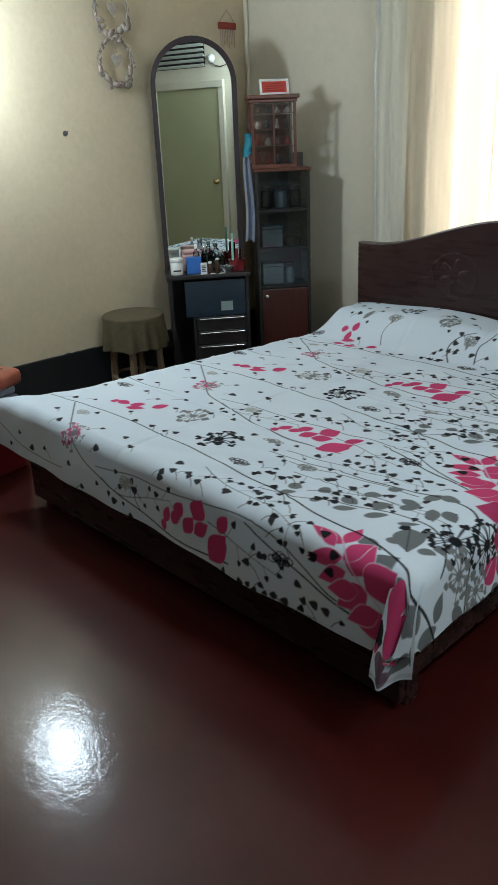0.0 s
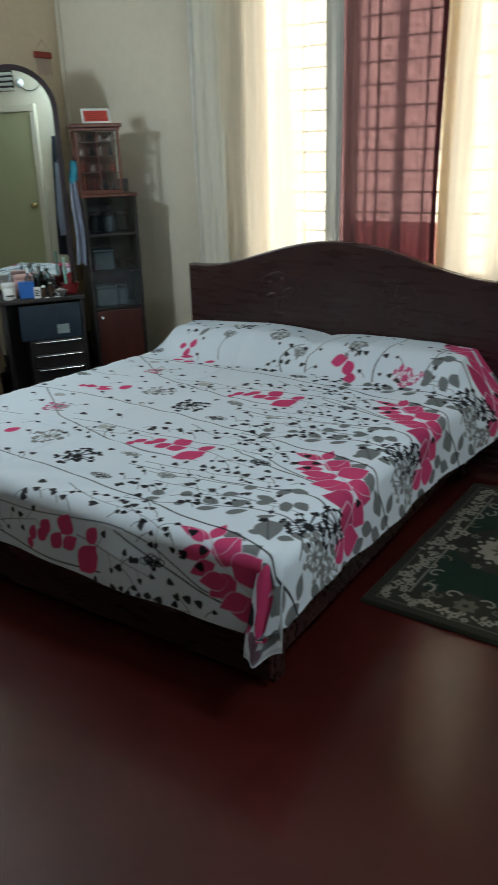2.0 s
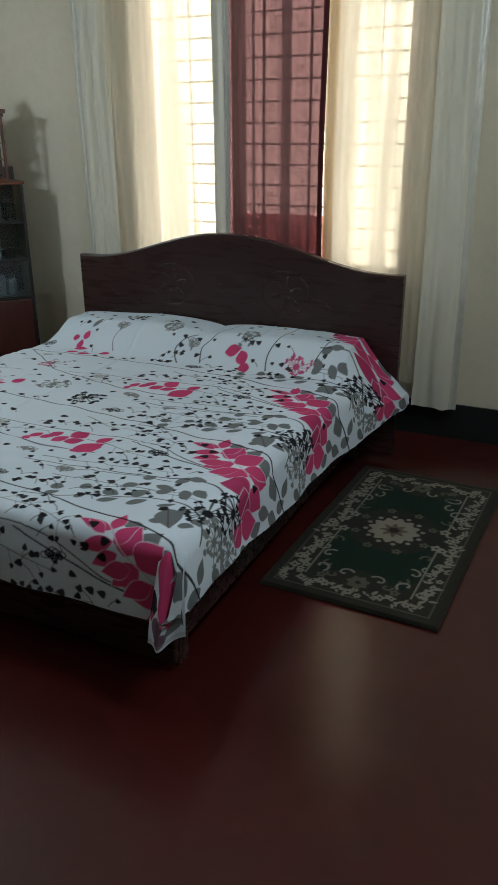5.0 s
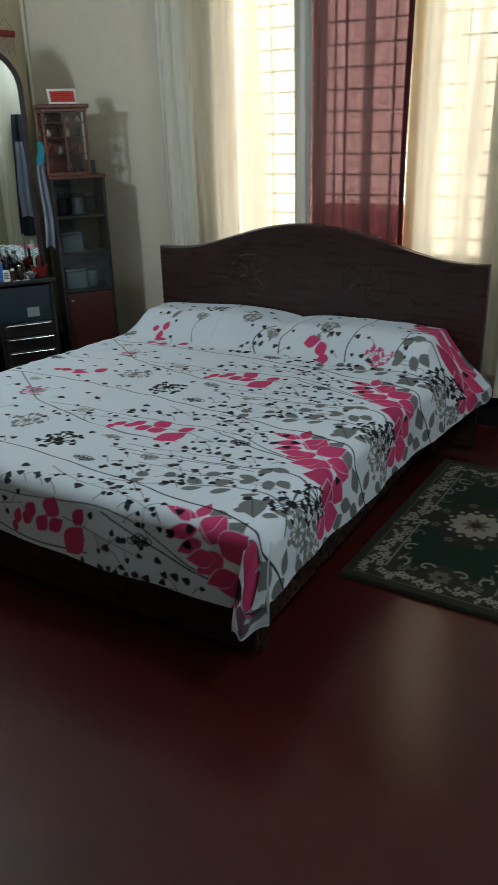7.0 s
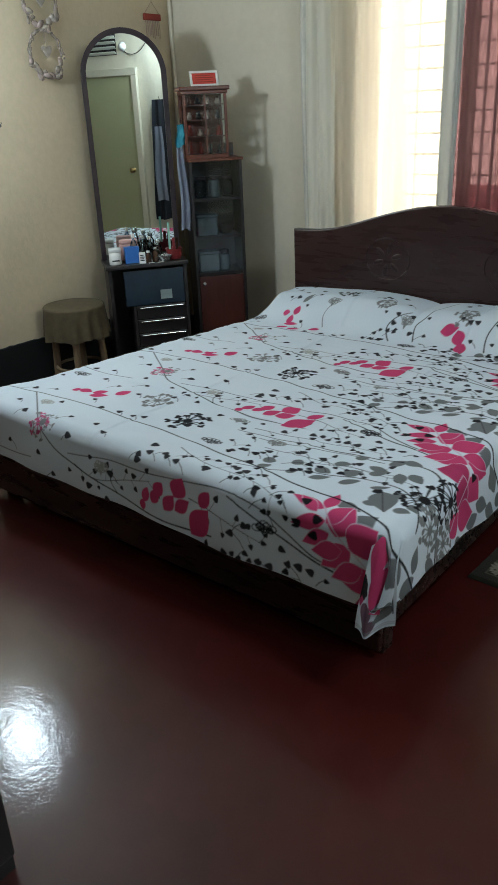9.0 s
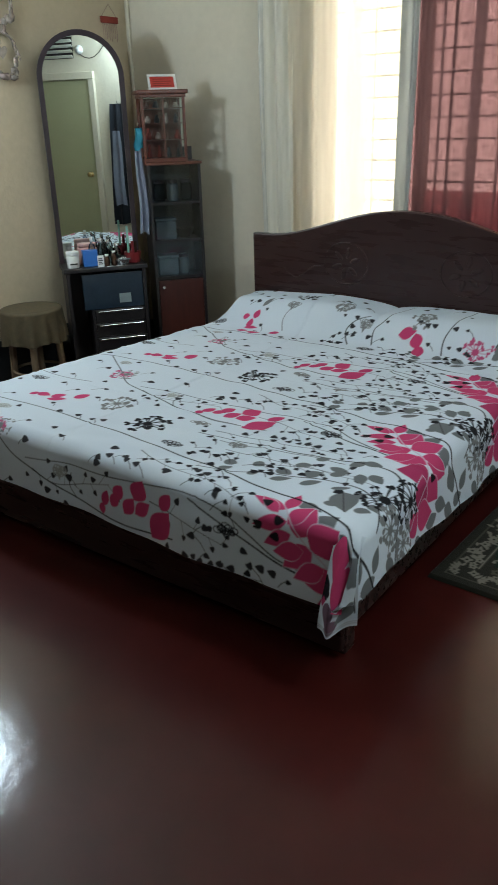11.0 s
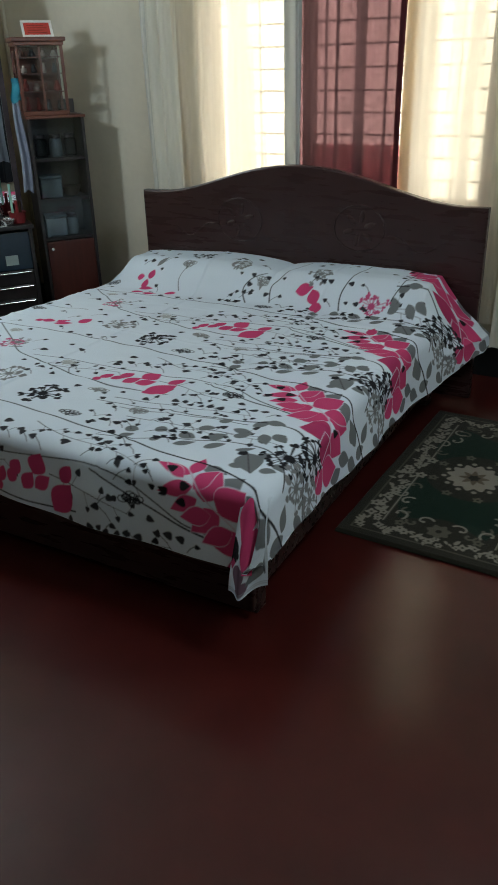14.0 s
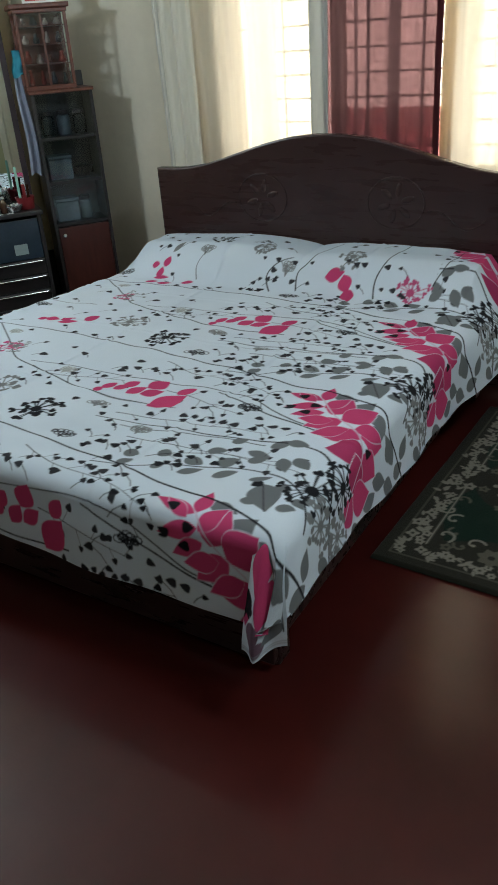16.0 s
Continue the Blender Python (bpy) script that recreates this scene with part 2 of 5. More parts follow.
rows = [[sk.verts.new((XL + dx, y, z)) for y, z in zip(ys, zs)] for dx, zs in ((0.012, [0] * 260), (0.012, [h - 0.004 for h in tops]), (0.008, tops), (0.0, tops))]
for lower, upper in zip(rows, rows[1:]):
    for k in range(259):
        sk.faces.new((lower[k], lower[k + 1], upper[k + 1], upper[k]))
structure("baseboard_west", sk, "skirting", "tall black painted skirting band with a ragged edge", "skirting")

# bright day behind the window
structure("backdrop", box(-4.0, 2.4, 4.2, 4.25, -0.5, 5.0), "sky_glow", "bright hazy daylight outside the window", "sky")

# ---- window and curtains ----
def window():
    w = tagged(new("window_1"), "tall three-bay window with a steel grille and frosted panes", "window", kind="structure")
    fr = box(WX0, WX1, YB + 0.03, YB + 0.10, WZ0, WZ0 + 0.05)
    box(WX0, WX1, YB + 0.03, YB + 0.10, WZ1 - 0.05, WZ1, bm=fr)
    for x in (WX0, -1.10, -0.53, WX1 - 0.05):
        box(x, x + 0.05, YB + 0.03, YB + 0.10, WZ0 + 0.05, WZ1 - 0.05, bm=fr)
    part("window_frame", fr, "window_wood", w, "dark wooden window frame")
    part("window_sill", box(WX0 - 0.03, WX1 + 0.03, YB - 0.03, YB + 0.02, WZ0 - 0.04, WZ0, 0.006), "window_wood", w)
    for x0, x1 in ((WX0 + 0.05, -1.10), (-1.05, -0.53), (-0.48, WX1 - 0.05)):
        bar = tube([(x0, YB + 0.020, WZ0 + 0.145), (x1, YB + 0.020, WZ0 + 0.145)], 0.0052, 6)
        first = part("grille_bar", bar, "steel", w)
        for k in range(1, 15):
            o = new("grille_bar", first.data)
            o.parent, o.location = w, (0, 0, 0.1027 * k)
        p = part("pane", box(x0, x1, YB + 0.078, YB + 0.082, WZ0 + 0.05, WZ1 - 0.05), "louvre", w, "frosted window pane")
        p.visible_shadow = False
    for x in (-1.345, -0.295):
        part("grille_upright", box(x - 0.003, x + 0.003, YB + 0.026, YB + 0.034, WZ0 + 0.05, WZ1 - 0.05), "steel", w)
    for x, r in ((-0.985, 0.006), (-0.925, 0.006), (-0.80, 0.026), (-0.665, 0.006)):
        part("grille_upright", box(x - r, x + r, YB + 0.051, YB + 0.063, WZ0 + 0.05, WZ1 - 0.05), "steel", w)
    part("lower_pane", box(-1.05, -0.53, YB + 0.070, YB + 0.074, WZ0 + 0.05, WZ0 + 0.30), "red_pane", w, "reddish lower glass pane")


M["brass"] = material("brass", (0.62, 0.45, 0.20), 0.3, metal=1.0)
M["white_paint"] = material("white_paint", (0.68, 0.68, 0.62), 0.5, var=0.04)
M["red_pane"] = clear_glass("red_pane_glass", (0.62, 0.38, 0.40), 0.1)
window()


def curtain(name, label, mat, x0, x1, y, z0, z1, folds, deep, seed, taper=0.0, trim=None, trim_right=True, cols=24):
    """A hanging cloth with uneven pleats, slightly gathered towards the top."""
    ob = thing(name, label, "curtain")
    rng = random.Random(seed)
    ph, ph2, n = rng.uniform(0, 6), rng.uniform(0, 6), 140
    nz = 60
    u, v = np.meshgrid(np.linspace(0, 1, n), np.linspace(0, 1, nz))
    z = z0 + (z1 - z0) * v
    pleat = np.sin(2 * np.pi * folds * (u + 0.035 * np.sin(2 * np.pi * u * 1.7 + ph)) + ph2 + 0.5 * np.sin(3 * v + ph))
    pleat += 0.35 * np.sin(2 * np.pi * folds * 2.3 * u + ph + 1.2 * v)
    x = x0 + (x1 - x0) * u + taper * (1 - v) * (u - 0.5) + 0.006 * np.sin(5 * v + ph)
    yy = y + deep * pleat * (0.75 + 0.25 * v) + 0.006 * np.sin(7 * v + 9 * u)
    z = z + np.where(v < 0.03, 0.004 * np.sin(14 * u + ph), 0)
    g = grid_mesh("cloth", np.stack([x, yy, z], 2), mat, ob)
    tagged(g, "", "")
    if trim:
        side = slice(-cols, None) if trim_right else slice(0, cols)
        t = grid_mesh("trim", np.stack([x[:, side], yy[:, side] - 0.004, z[:, side]], 2), trim, ob)
        tagged(t, "satin edge with pressed leaf pattern")
    return ob


curtain("satin_curtain", "cream satin curtain hanging beside the window", "satin", -1.985, -1.77, YB - 0.095, 0.20, 2.70, 2, 0.012, 3, 0.0, "satin_trim", False)
curtain("sheer_curtain", "cream sheer curtain glowing with daylight", "sheer_cream", -1.81, -1.12, YB - 0.070, 0.30, 2.70, 3.8, 0.016, 5)
curtain("trim_curtain", "narrow silvery satin curtain edge", "silver_trim", -1.140, -1.050, YB - 0.105, 0.30, 2.70, 1, 0.008, 6)
curtain("red_curtain", "wine-red sheer curtain over the window grille", "sheer_red", -1.075, -0.525, YB - 0.085, 0.60, 2.70, 3.2, 0.016, 9, 0.0, "wine_hem", True, 10)
curtain("gold_curtain", "narrow gold-coloured sheer curtain edge", "gold_sheer", -0.530, -0.468, YB - 0.060, 0.60, 2.70, 1, 0.008, 17)
curtain("sheer_curtain", "cream sheer curtain glowing with daylight", "sheer_cream", -0.53, 0.06, YB - 0.080, 0.30, 2.70, 2.7, 0.016, 11)
curtain("satin_curtain", "cream satin curtain hanging almost to the floor", "satin", 0.015, 0.215, YB - 0.11, 0.19, 2.70, 1.6, 0.014, 14, 0.03, "satin_trim")
part("curtain_rod", tube([(-2.15, YB - 0.085, 2.71), (0.4, YB - 0.085, 2.71)], 0.012), "steel", thing("curtain_rail", "dark metal curtain rod above the window", "curtain rod"))


# ---- bed ----
def headboard_height(x):
    """The wavy top of the headboard, over its length from -1.81 to 0."""
    c = min(1, abs(x + 0.905) / 0.905 / 0.90)
    return 0.922 + 0.148 * (0.5 + 0.5 * math.cos(math.pi * c ** 1.08))


def plate(outline, y0, y1, bevel=0.008):
    """A board: an outline in x and z between two depths."""
    b = bmesh.new()
    f = b.faces.new([b.verts.new((x, y0, z)) for x, z in outline])
    r = bmesh.ops.extrude_face_region(b, geom=[f])
    bmesh.ops.translate(b, vec=(0, y1 - y0, 0), verts=[v for v in r["geom"] if isinstance(v, bmesh.types.BMVert)])
    bmesh.ops.recalc_face_normals(b, faces=b.faces)
    if bevel:
        edges = [e for e in b.edges if abs(e.verts[0].co.y - e.verts[1].co.y) < 1e-6]
        bmesh.ops.bevel(b, geom=edges, offset=bevel, segments=2, profile=0.6, affect="EDGES")
    return b


def bed():
    ob = thing("bed", "dark-stained wooden double bed with a wavy carved headboard", "bed")
    n = 48
    outline = [(-1.81, 0.04), (0.0, 0.04)] + [(-1.81 * k / n, headboard_height(-1.81 * k / n)) for k in range(n + 1)]
    hb = part("headboard", plate(outline, 2.0, 2.05), "wood", ob)
    for x in (-1.225, -0.585):
        ring = [(x + 0.125 * math.cos(a), 2.0, 0.80 + 0.105 * math.sin(a)) for a in np.linspace(0, 2 * math.pi, 40, endpoint=False)]
        part("carved_ring", tube(ring, 0.0036, 8, True), "wood", hb, "", True)
        for k in range(6):
            a = k * 2 * math.pi / 6 + 0.3
            leaf = bmesh.new()
            bmesh.ops.create_uvsphere(leaf, u_segments=12, v_segments=8, radius=1)
            bmesh.ops.scale(leaf, vec=(0.030, 0.0040, 0.013), verts=leaf.verts)
            bmesh.ops.rotate(leaf, cent=(0, 0, 0), matrix=Matrix.Rotation(-a, 3, "Y"), verts=leaf.verts)
            bmesh.ops.translate(leaf, vec=(x + 0.055 * math.cos(a), 2.0, 0.80 + 0.055 * math.sin(a)), verts=leaf.verts)
            part("carved_petal", leaf, "wood", hb, "", True)
    # a carved scroll sweeping out from each ring
    for x, d in ((-1.225, -1), (-0.585, 1)):
        pts = [(x + d * (0.14 + 0.24 * t), 2.0, 0.775 - 0.05 * math.sin(2.2 * t) + 0.02 * math.sin(7 * t)) for t in np.linspace(0, 1, 24)]
        part("carved_scroll", tube(pts, 0.0030, 8), "wood", hb, "", True)
    part("side_rail", box(-0.20, -0.168, 0.162, 1.998, 0.09, 0.34, 0.006), "wood", ob)
    part("side_rail", box(-2.10, -2.065, 0.162, 1.998, 0.09, 0.34, 0.006), "wood", ob)
    part("footboard", box(-2.12, -0.17, 0.135, 0.16, 0.03, 0.36, 0.006), "wood", ob)
    part("slat_base", box(-2.06, -0.205, 0.165, 1.995, 0.27, 0.30), "wood", ob)
    for x in (-2.10, -0.215):
        part("leg", box(x, x + 0.04, 0.17, 0.23, 0, 0.089, 0.006), "wood", ob)
        part("leg", box(x, x + 0.04, 1.92, 1.99, 0, 0.089, 0.006), "wood", ob)
    tagged(mesh_object("mattress", box(BED_X0 + 0.05, BED_X1 - 0.05, BED_Y0 + 0.05, 1.99, 0.30, 0.47, 0.04), "mattress"),
           "thick mattress hidden under the printed sheet", "mattress")
    return ob


bed()


# ---- the printed bed sheet ----
PINK, DEEP, GREY, BLACK, PALE = (0.57, 0.055, 0.165), (0.42, 0.04, 0.125), (0.16, 0.17, 0.18), (0.012, 0.012, 0.015), (0.36, 0.37, 0.37)


class Cloth:
    """A print drawn on the flat cloth: x to the right, y towards the head."""

    def __init__(self, x0, x1, y0, y1, step, ground):
        self.x = np.arange(x0, x1 + step / 2, step)
        self.y = np.arange(y0, y1 + step / 2, step)
        self.step, self.X0, self.Y0 = step, x0, y0
        self.c = np.empty((len(self.y), len(self.x), 3))
        self.c[:] = ground

    def lay(self, cx, cy, r, color, dist):
        """Colours the points within the shape; dist gives the signed distance in metres, below zero inside."""
        i0, i1 = [int(np.clip((v - self.X0) / self.step, 0, len(self.x))) for v in (cx - r, cx + r + self.step)]
        j0, j1 = [int(np.clip((v - self.Y0) / self.step, 0, len(self.y))) for v in (cy - r, cy + r + self.step)]
        if i0 >= i1 or j0 >= j1:
            return
        gx, gy = np.meshgrid(self.x[i0:i1] - cx, self.y[j0:j1] - cy)
        a = np.clip(0.5 - dist(gx, gy) / self.step, 0, 1)[..., None]
        self.c[j0:j1, i0:i1] = self.c[j0:j1, i0:i1] * (1 - a) + np.array(color) * a

    def leaf(self, x, y, length, width, angle, color, vein=False, bulge=0.75):
        """A pointed leaf from its stalk end at (x, y)."""
        ca, sa = math.cos(radians(angle)), math.sin(radians(angle))

        def dist(gx, gy):
            s, w = gx * ca + gy * sa, -gx * sa + gy * ca
            u = np.clip(s / length, 0, 1)
            half = width / 2 * np.sin(np.pi * u ** bulge) ** (1.1 if length > 0.07 else 0.75)
            d = np.maximum(np.abs(w) - half, np.maximum(-s, s - length))
            return np.maximum(d, 0.0014 - np.abs(w)) if vein else d
        self.lay(x, y, length * 1.05, color, dist)

    def line(self, pts, w0, w1, color):
        for k in range(len(pts) - 1):
            (ax, ay), (bx, by) = pts[k], pts[k + 1]
            w = (w0 + (w1 - w0) * k / len(pts)) / 2
            mx, my, dx, dy = (ax + bx) / 2, (ay + by) / 2, bx - ax, by - ay
            ll = dx * dx + dy * dy + 1e-12

            def dist(gx, gy, mx=mx, my=my, dx=dx, dy=dy, ll=ll, w=w, ax=ax, ay=ay):
                qx, qy = gx + mx - ax, gy + my - ay
                h = np.clip((qx * dx + qy * dy) / ll, 0, 1)
                return np.hypot(qx - h * dx, qy - h * dy) - w
            self.lay(mx, my, math.sqrt(ll) / 2 + w + self.step, color, dist)

    def dot(self, x, y, r, color):
        self.lay(x, y, r + self.step, color, lambda gx, gy: np.hypot(gx, gy) - r)

    def umbel(self, x, y, r, color, rays=13, seed=0, fat=1.0):
        """A seed head: rays with small tips."""
        rng = random.Random(seed)
        for k in range(rays):
            a = 2 * math.pi * k / rays + rng.uniform(-0.15, 0.15)
            q = r * rng.uniform(0.30, 0.95)
            ex, ey = x + q * math.cos(a), y + q * math.sin(a)
            self.line([(x, y), (ex, ey)], 0.005 * fat, 0.004 * fat, color)
            for j in range(6):
                b = a + rng.uniform(-1.3, 1.3)
                f = rng.uniform(0.004, 0.016)
                self.dot(ex + f * math.cos(b), ey + f * math.sin(b), rng.uniform(0.005, 0.0085) * fat, color)
        self.dot(x, y, r * 0.22, color)

    def loops(self, x, y, wide, tall, color, seed=0):
        """A flower head seen from the side: small open loops in a flat cluster."""
        rng = random.Random(seed)
        for k in range(11):
            a = 2 * math.pi * k / 11
            px, py = x + wide * 0.42 * math.cos(a) * rng.uniform(0.5, 1), y + tall * 0.42 * math.sin(a) * rng.uniform(0.4, 1)
            r = rng.uniform(0.006, 0.011)
            ring = [(px + 1.5 * r * math.cos(b), py + r * math.sin(b)) for b in np.linspace(0, 2 * math.pi, 9)]
            self.line(ring, 0.0034, 0.0034, color)
        for k in range(5):
            a = math.pi * (1.15 + 0.14 * k)
            self.line([(x, y - tall * 0.8), (x + wide * 0.35 * math.cos(a), y + tall * 0.1)], 0.003, 0.003, color)

    def hearts(self, places, ox, oy, color, size, seed):
        """Small heart-shaped leaves, each on a short hair-thin stalk."""
        rng = random.Random(seed)
        for x, y in places:
            q = size * rng.uniform(0.65, 1.1)
            a = rng.choice((168, 190, 8, -14)) + rng.uniform(-14, 14)
            self.leaf(x + ox, y + oy, q * 1.25, q, a, color, False, 0.5)
            if rng.random() < 0.45:
                b = a + 180 + rng.uniform(-40, 40)
                m = 0.045 * rng.uniform(0.5, 1)
                self.line([(x + ox, y + oy), (x + ox + 0.6 * m * math.cos(radians(b)), y + oy - 0.4 * m), (x + ox + m * math.cos(radians(b)), y + oy - 0.9 * m)], 0.0026, 0.0026, color)

    def stem(self, pts, ox, oy, w0, w1, color):
        """A smooth stem through a few places."""
        p = [Vector((x + ox, y + oy, 0)) for x, y in pts]
        line = []
        for k in range(len(p) - 1):
            a, b, c, d = p[max(k - 1, 0)], p[k], p[k + 1], p[min(k + 2, len(p) - 1)]
            for t in (0.0, 0.2, 0.4, 0.6, 0.8):
                q = 0.5 * ((2 * b) + (c - a) * t + (2 * a - 5 * b + 4 * c - d) * t * t + (3 * b - a - 3 * c + d) * t ** 3)
                line.append((q.x, q.y))
        line.append((p[-1].x, p[-1].y))
        self.line(line, w0, w1, color)

    def at(self, U, V):
        """The print's colour at places of the flat cloth."""
        i = np.clip((U - self.X0) / self.step, 0, len(self.x) - 1.001)
        j = np.clip((V - self.Y0) / self.step, 0, len(self.y) - 1.001)
        i0, j0 = i.astype(int), j.astype(int)
        fi, fj = (i - i0)[..., None], (j - j0)[..., None]
        c = self.c
        return (c[j0, i0] * (1 - fi) + c[j0, i0 + 1] * fi) * (1 - fj) + (c[j0 + 1, i0] * (1 - fi) + c[j0 + 1, i0 + 1] * fi) * fj

    def twig(self, pts, color, leaf_color, size, seed, every=0.05, w=0.0085):
        """A bending stem with small heart-shaped leaves on thin stalks."""
        rng = random.Random(seed)
        p = [Vector(q).to_3d() for q in pts]
        line = []
        for k in range(len(p) - 1):
            a, b, c, d = p[max(k - 1, 0)], p[k], p[k + 1], p[min(k + 2, len(p) - 1)]
            for t in np.linspace(0, 1, 10, endpoint=False):
                t = float(t)
                q = 0.5 * ((2 * b) + (c - a) * t + (2 * a - 5 * b + 4 * c - d) * t * t + (3 * b - a - 3 * c + d) * t ** 3)
                line.append((q.x, q.y))
        line.append((p[-1].x, p[-1].y))
        self.line(line, w, w * 0.5, color)
        run, side = 0.0, 1
        for k in range(1, len(line)):
            (ax, ay), (bx, by) = line[k - 1], line[k]
            run += math.hypot(bx - ax, by - ay)
            if run > every:
                run, side = 0.0, -side
                a = math.degrees(math.atan2(by - ay, bx - ax)) + side * rng.uniform(35, 75)
                q = rng.uniform(0.4, 1.1) * 0.05
                ex, ey = bx + q * math.cos(radians(a)), by + q * math.sin(radians(a))
                self.line([(bx, by), (ex, ey)], w * 0.5, w * 0.4, color)
                s = size * rng.uniform(0.75, 1.35)
                self.leaf(ex, ey, s, s * 0.85, a + rng.uniform(-25, 25), leaf_color, False, 0.5)


def pillow_lift(x, y):
    """How far the two pillows raise the sheet."""
    rise = np.clip((y - 1.585 + 0.03 * np.clip(x + 0.9, -1, 0)) / 0.22, 0, 1)
    rise = rise * rise * (3 - 2 * rise)
    out = np.zeros_like(x)
    for cx, half in ((-1.36, 0.46), (-0.50, 0.42)):
        out = np.maximum(out, np.clip(1 - np.abs((x - cx) / half) ** 4, 0, 1) ** 0.7)
    body = 0.098 + 0.030 * out + 0.012 * np.exp(-((x + 1.25) / 0.22) ** 2)
    return body * rise * np.clip((-0.07 - x) / 0.10, 0, 1) * np.clip((x + 1.87) / 0.09, 0, 1)


def sheet_shape(U, V):
    """Lays the flat cloth over the mattress: rounded edges, hanging sides and a loose corner."""
    R = 0.050
    edge_r = BED_X1 + 0.010 * np.sin(V * 4.2 + 1) + 0.012 * np.clip(V, 0, 2) / 2
    W = np.maximum(V, 0.05)
    edge_l = -1.868 - 0.165 * np.clip(1 - W / 1.75, 0, 1) - 0.22 * np.clip(1 - W / 0.42, 0, 1) ** 2
    over = lambda d: (np.where(d < 0, d, np.where(d < R * 1.57, R * np.sin(np.clip(d / R, 0, 1.57)), R + 0.10 * (d - R * 1.57))))
    drop = lambda d: np.where(d < 0, 0, np.where(d < R * 1.57, R * (1 - np.cos(np.clip(d / R, 0, 1.57))), R + (d - R * 1.57)))
    su, sl, sv = U - edge_r + R, edge_l + R - U, BED_Y0 + R - V
    X = np.where(su > 0, edge_r - R + over(su), np.where(sl > 0, edge_l + R - over(sl), U))
    Y = np.where(sv > 0, BED_Y0 + R - over(sv), V)
    du, dl, dv = drop(su), drop(sl), drop(sv)
    fold = (np.maximum(du, 1e-9) ** 1.15 + np.maximum(dv, 1e-9) ** 1.15) ** (1 / 1.15)
    Z = BED_TOP - np.hypot(fold, dl)
    low = 0.265 + 0.25 * (U - BED_X1)
    Z = np.where((du > 0.02) & (dv > 0.02), low + np.logaddexp(0, (Z - low) / 0.012) * 0.012, Z)
    # the corner fabric stands out as a soft fold
    both = np.clip(np.minimum(du, dv) / 0.14, 0, 1)
    X, Y = X - 0.03 * both, Y - 0.05 * both
    hang_r, hang_f = np.clip(du / 0.12, 0, 1), np.clip(dv / 0.12, 0, 1)
    X = X + 0.135 * hang_r * np.clip((V - 1.30) / 0.60, 0, 1) ** 2 + hang_r * (0.007 * np.sin(V * 9 + 0.7) + 0.004 * np.sin(V * 23))
    Y = Y - hang_f * (0.004 + 0.006 * np.sin(U * 7.5) + 0.004 * np.sin(U * 19 + 1))
    top = (1 - hang_r) * (1 - hang_f)
    Z = Z + top * pillow_lift(U, V)
    # sag and wrinkles
    Z = Z + top * (0.006 * np.sin(U * 3.1 + 0.5) * np.sin(V * 2.7) + 0.0022 * np.sin(34 * U + 11 * np.sin(2.3 * V) + 3 * V) * (0.5 + 0.5 * np.sin(2.1 * U + 3.7 * V))
                   + 0.0016 * np.sin(52 * V + 7 * np.sin(3 * U)) * (0.5 + 0.5 * np.sin(4.4 * U - 1.9 * V)))
    # creases left from folding
    for at, axis, wave in ((0.52, V, U), (1.02, V, U), (1.44, V, U), (-0.62, U, V), (-1.28, U, V)):
        line = axis - at - 0.010 * np.sin(3.1 * wave + at)
        Z = Z + top * 0.0028 * np.exp(-(line / 0.007) ** 2) - top * 0.0014 * np.exp(-((line - 0.018) / 0.012) ** 2)
    return np.stack([X, Y, np.maximum(Z, 0.03)], 2)


WHITE, INK, SOFT = (0.66, 0.735, 0.82), (0.035, 0.035, 0.04), (0.20, 0.205, 0.21)


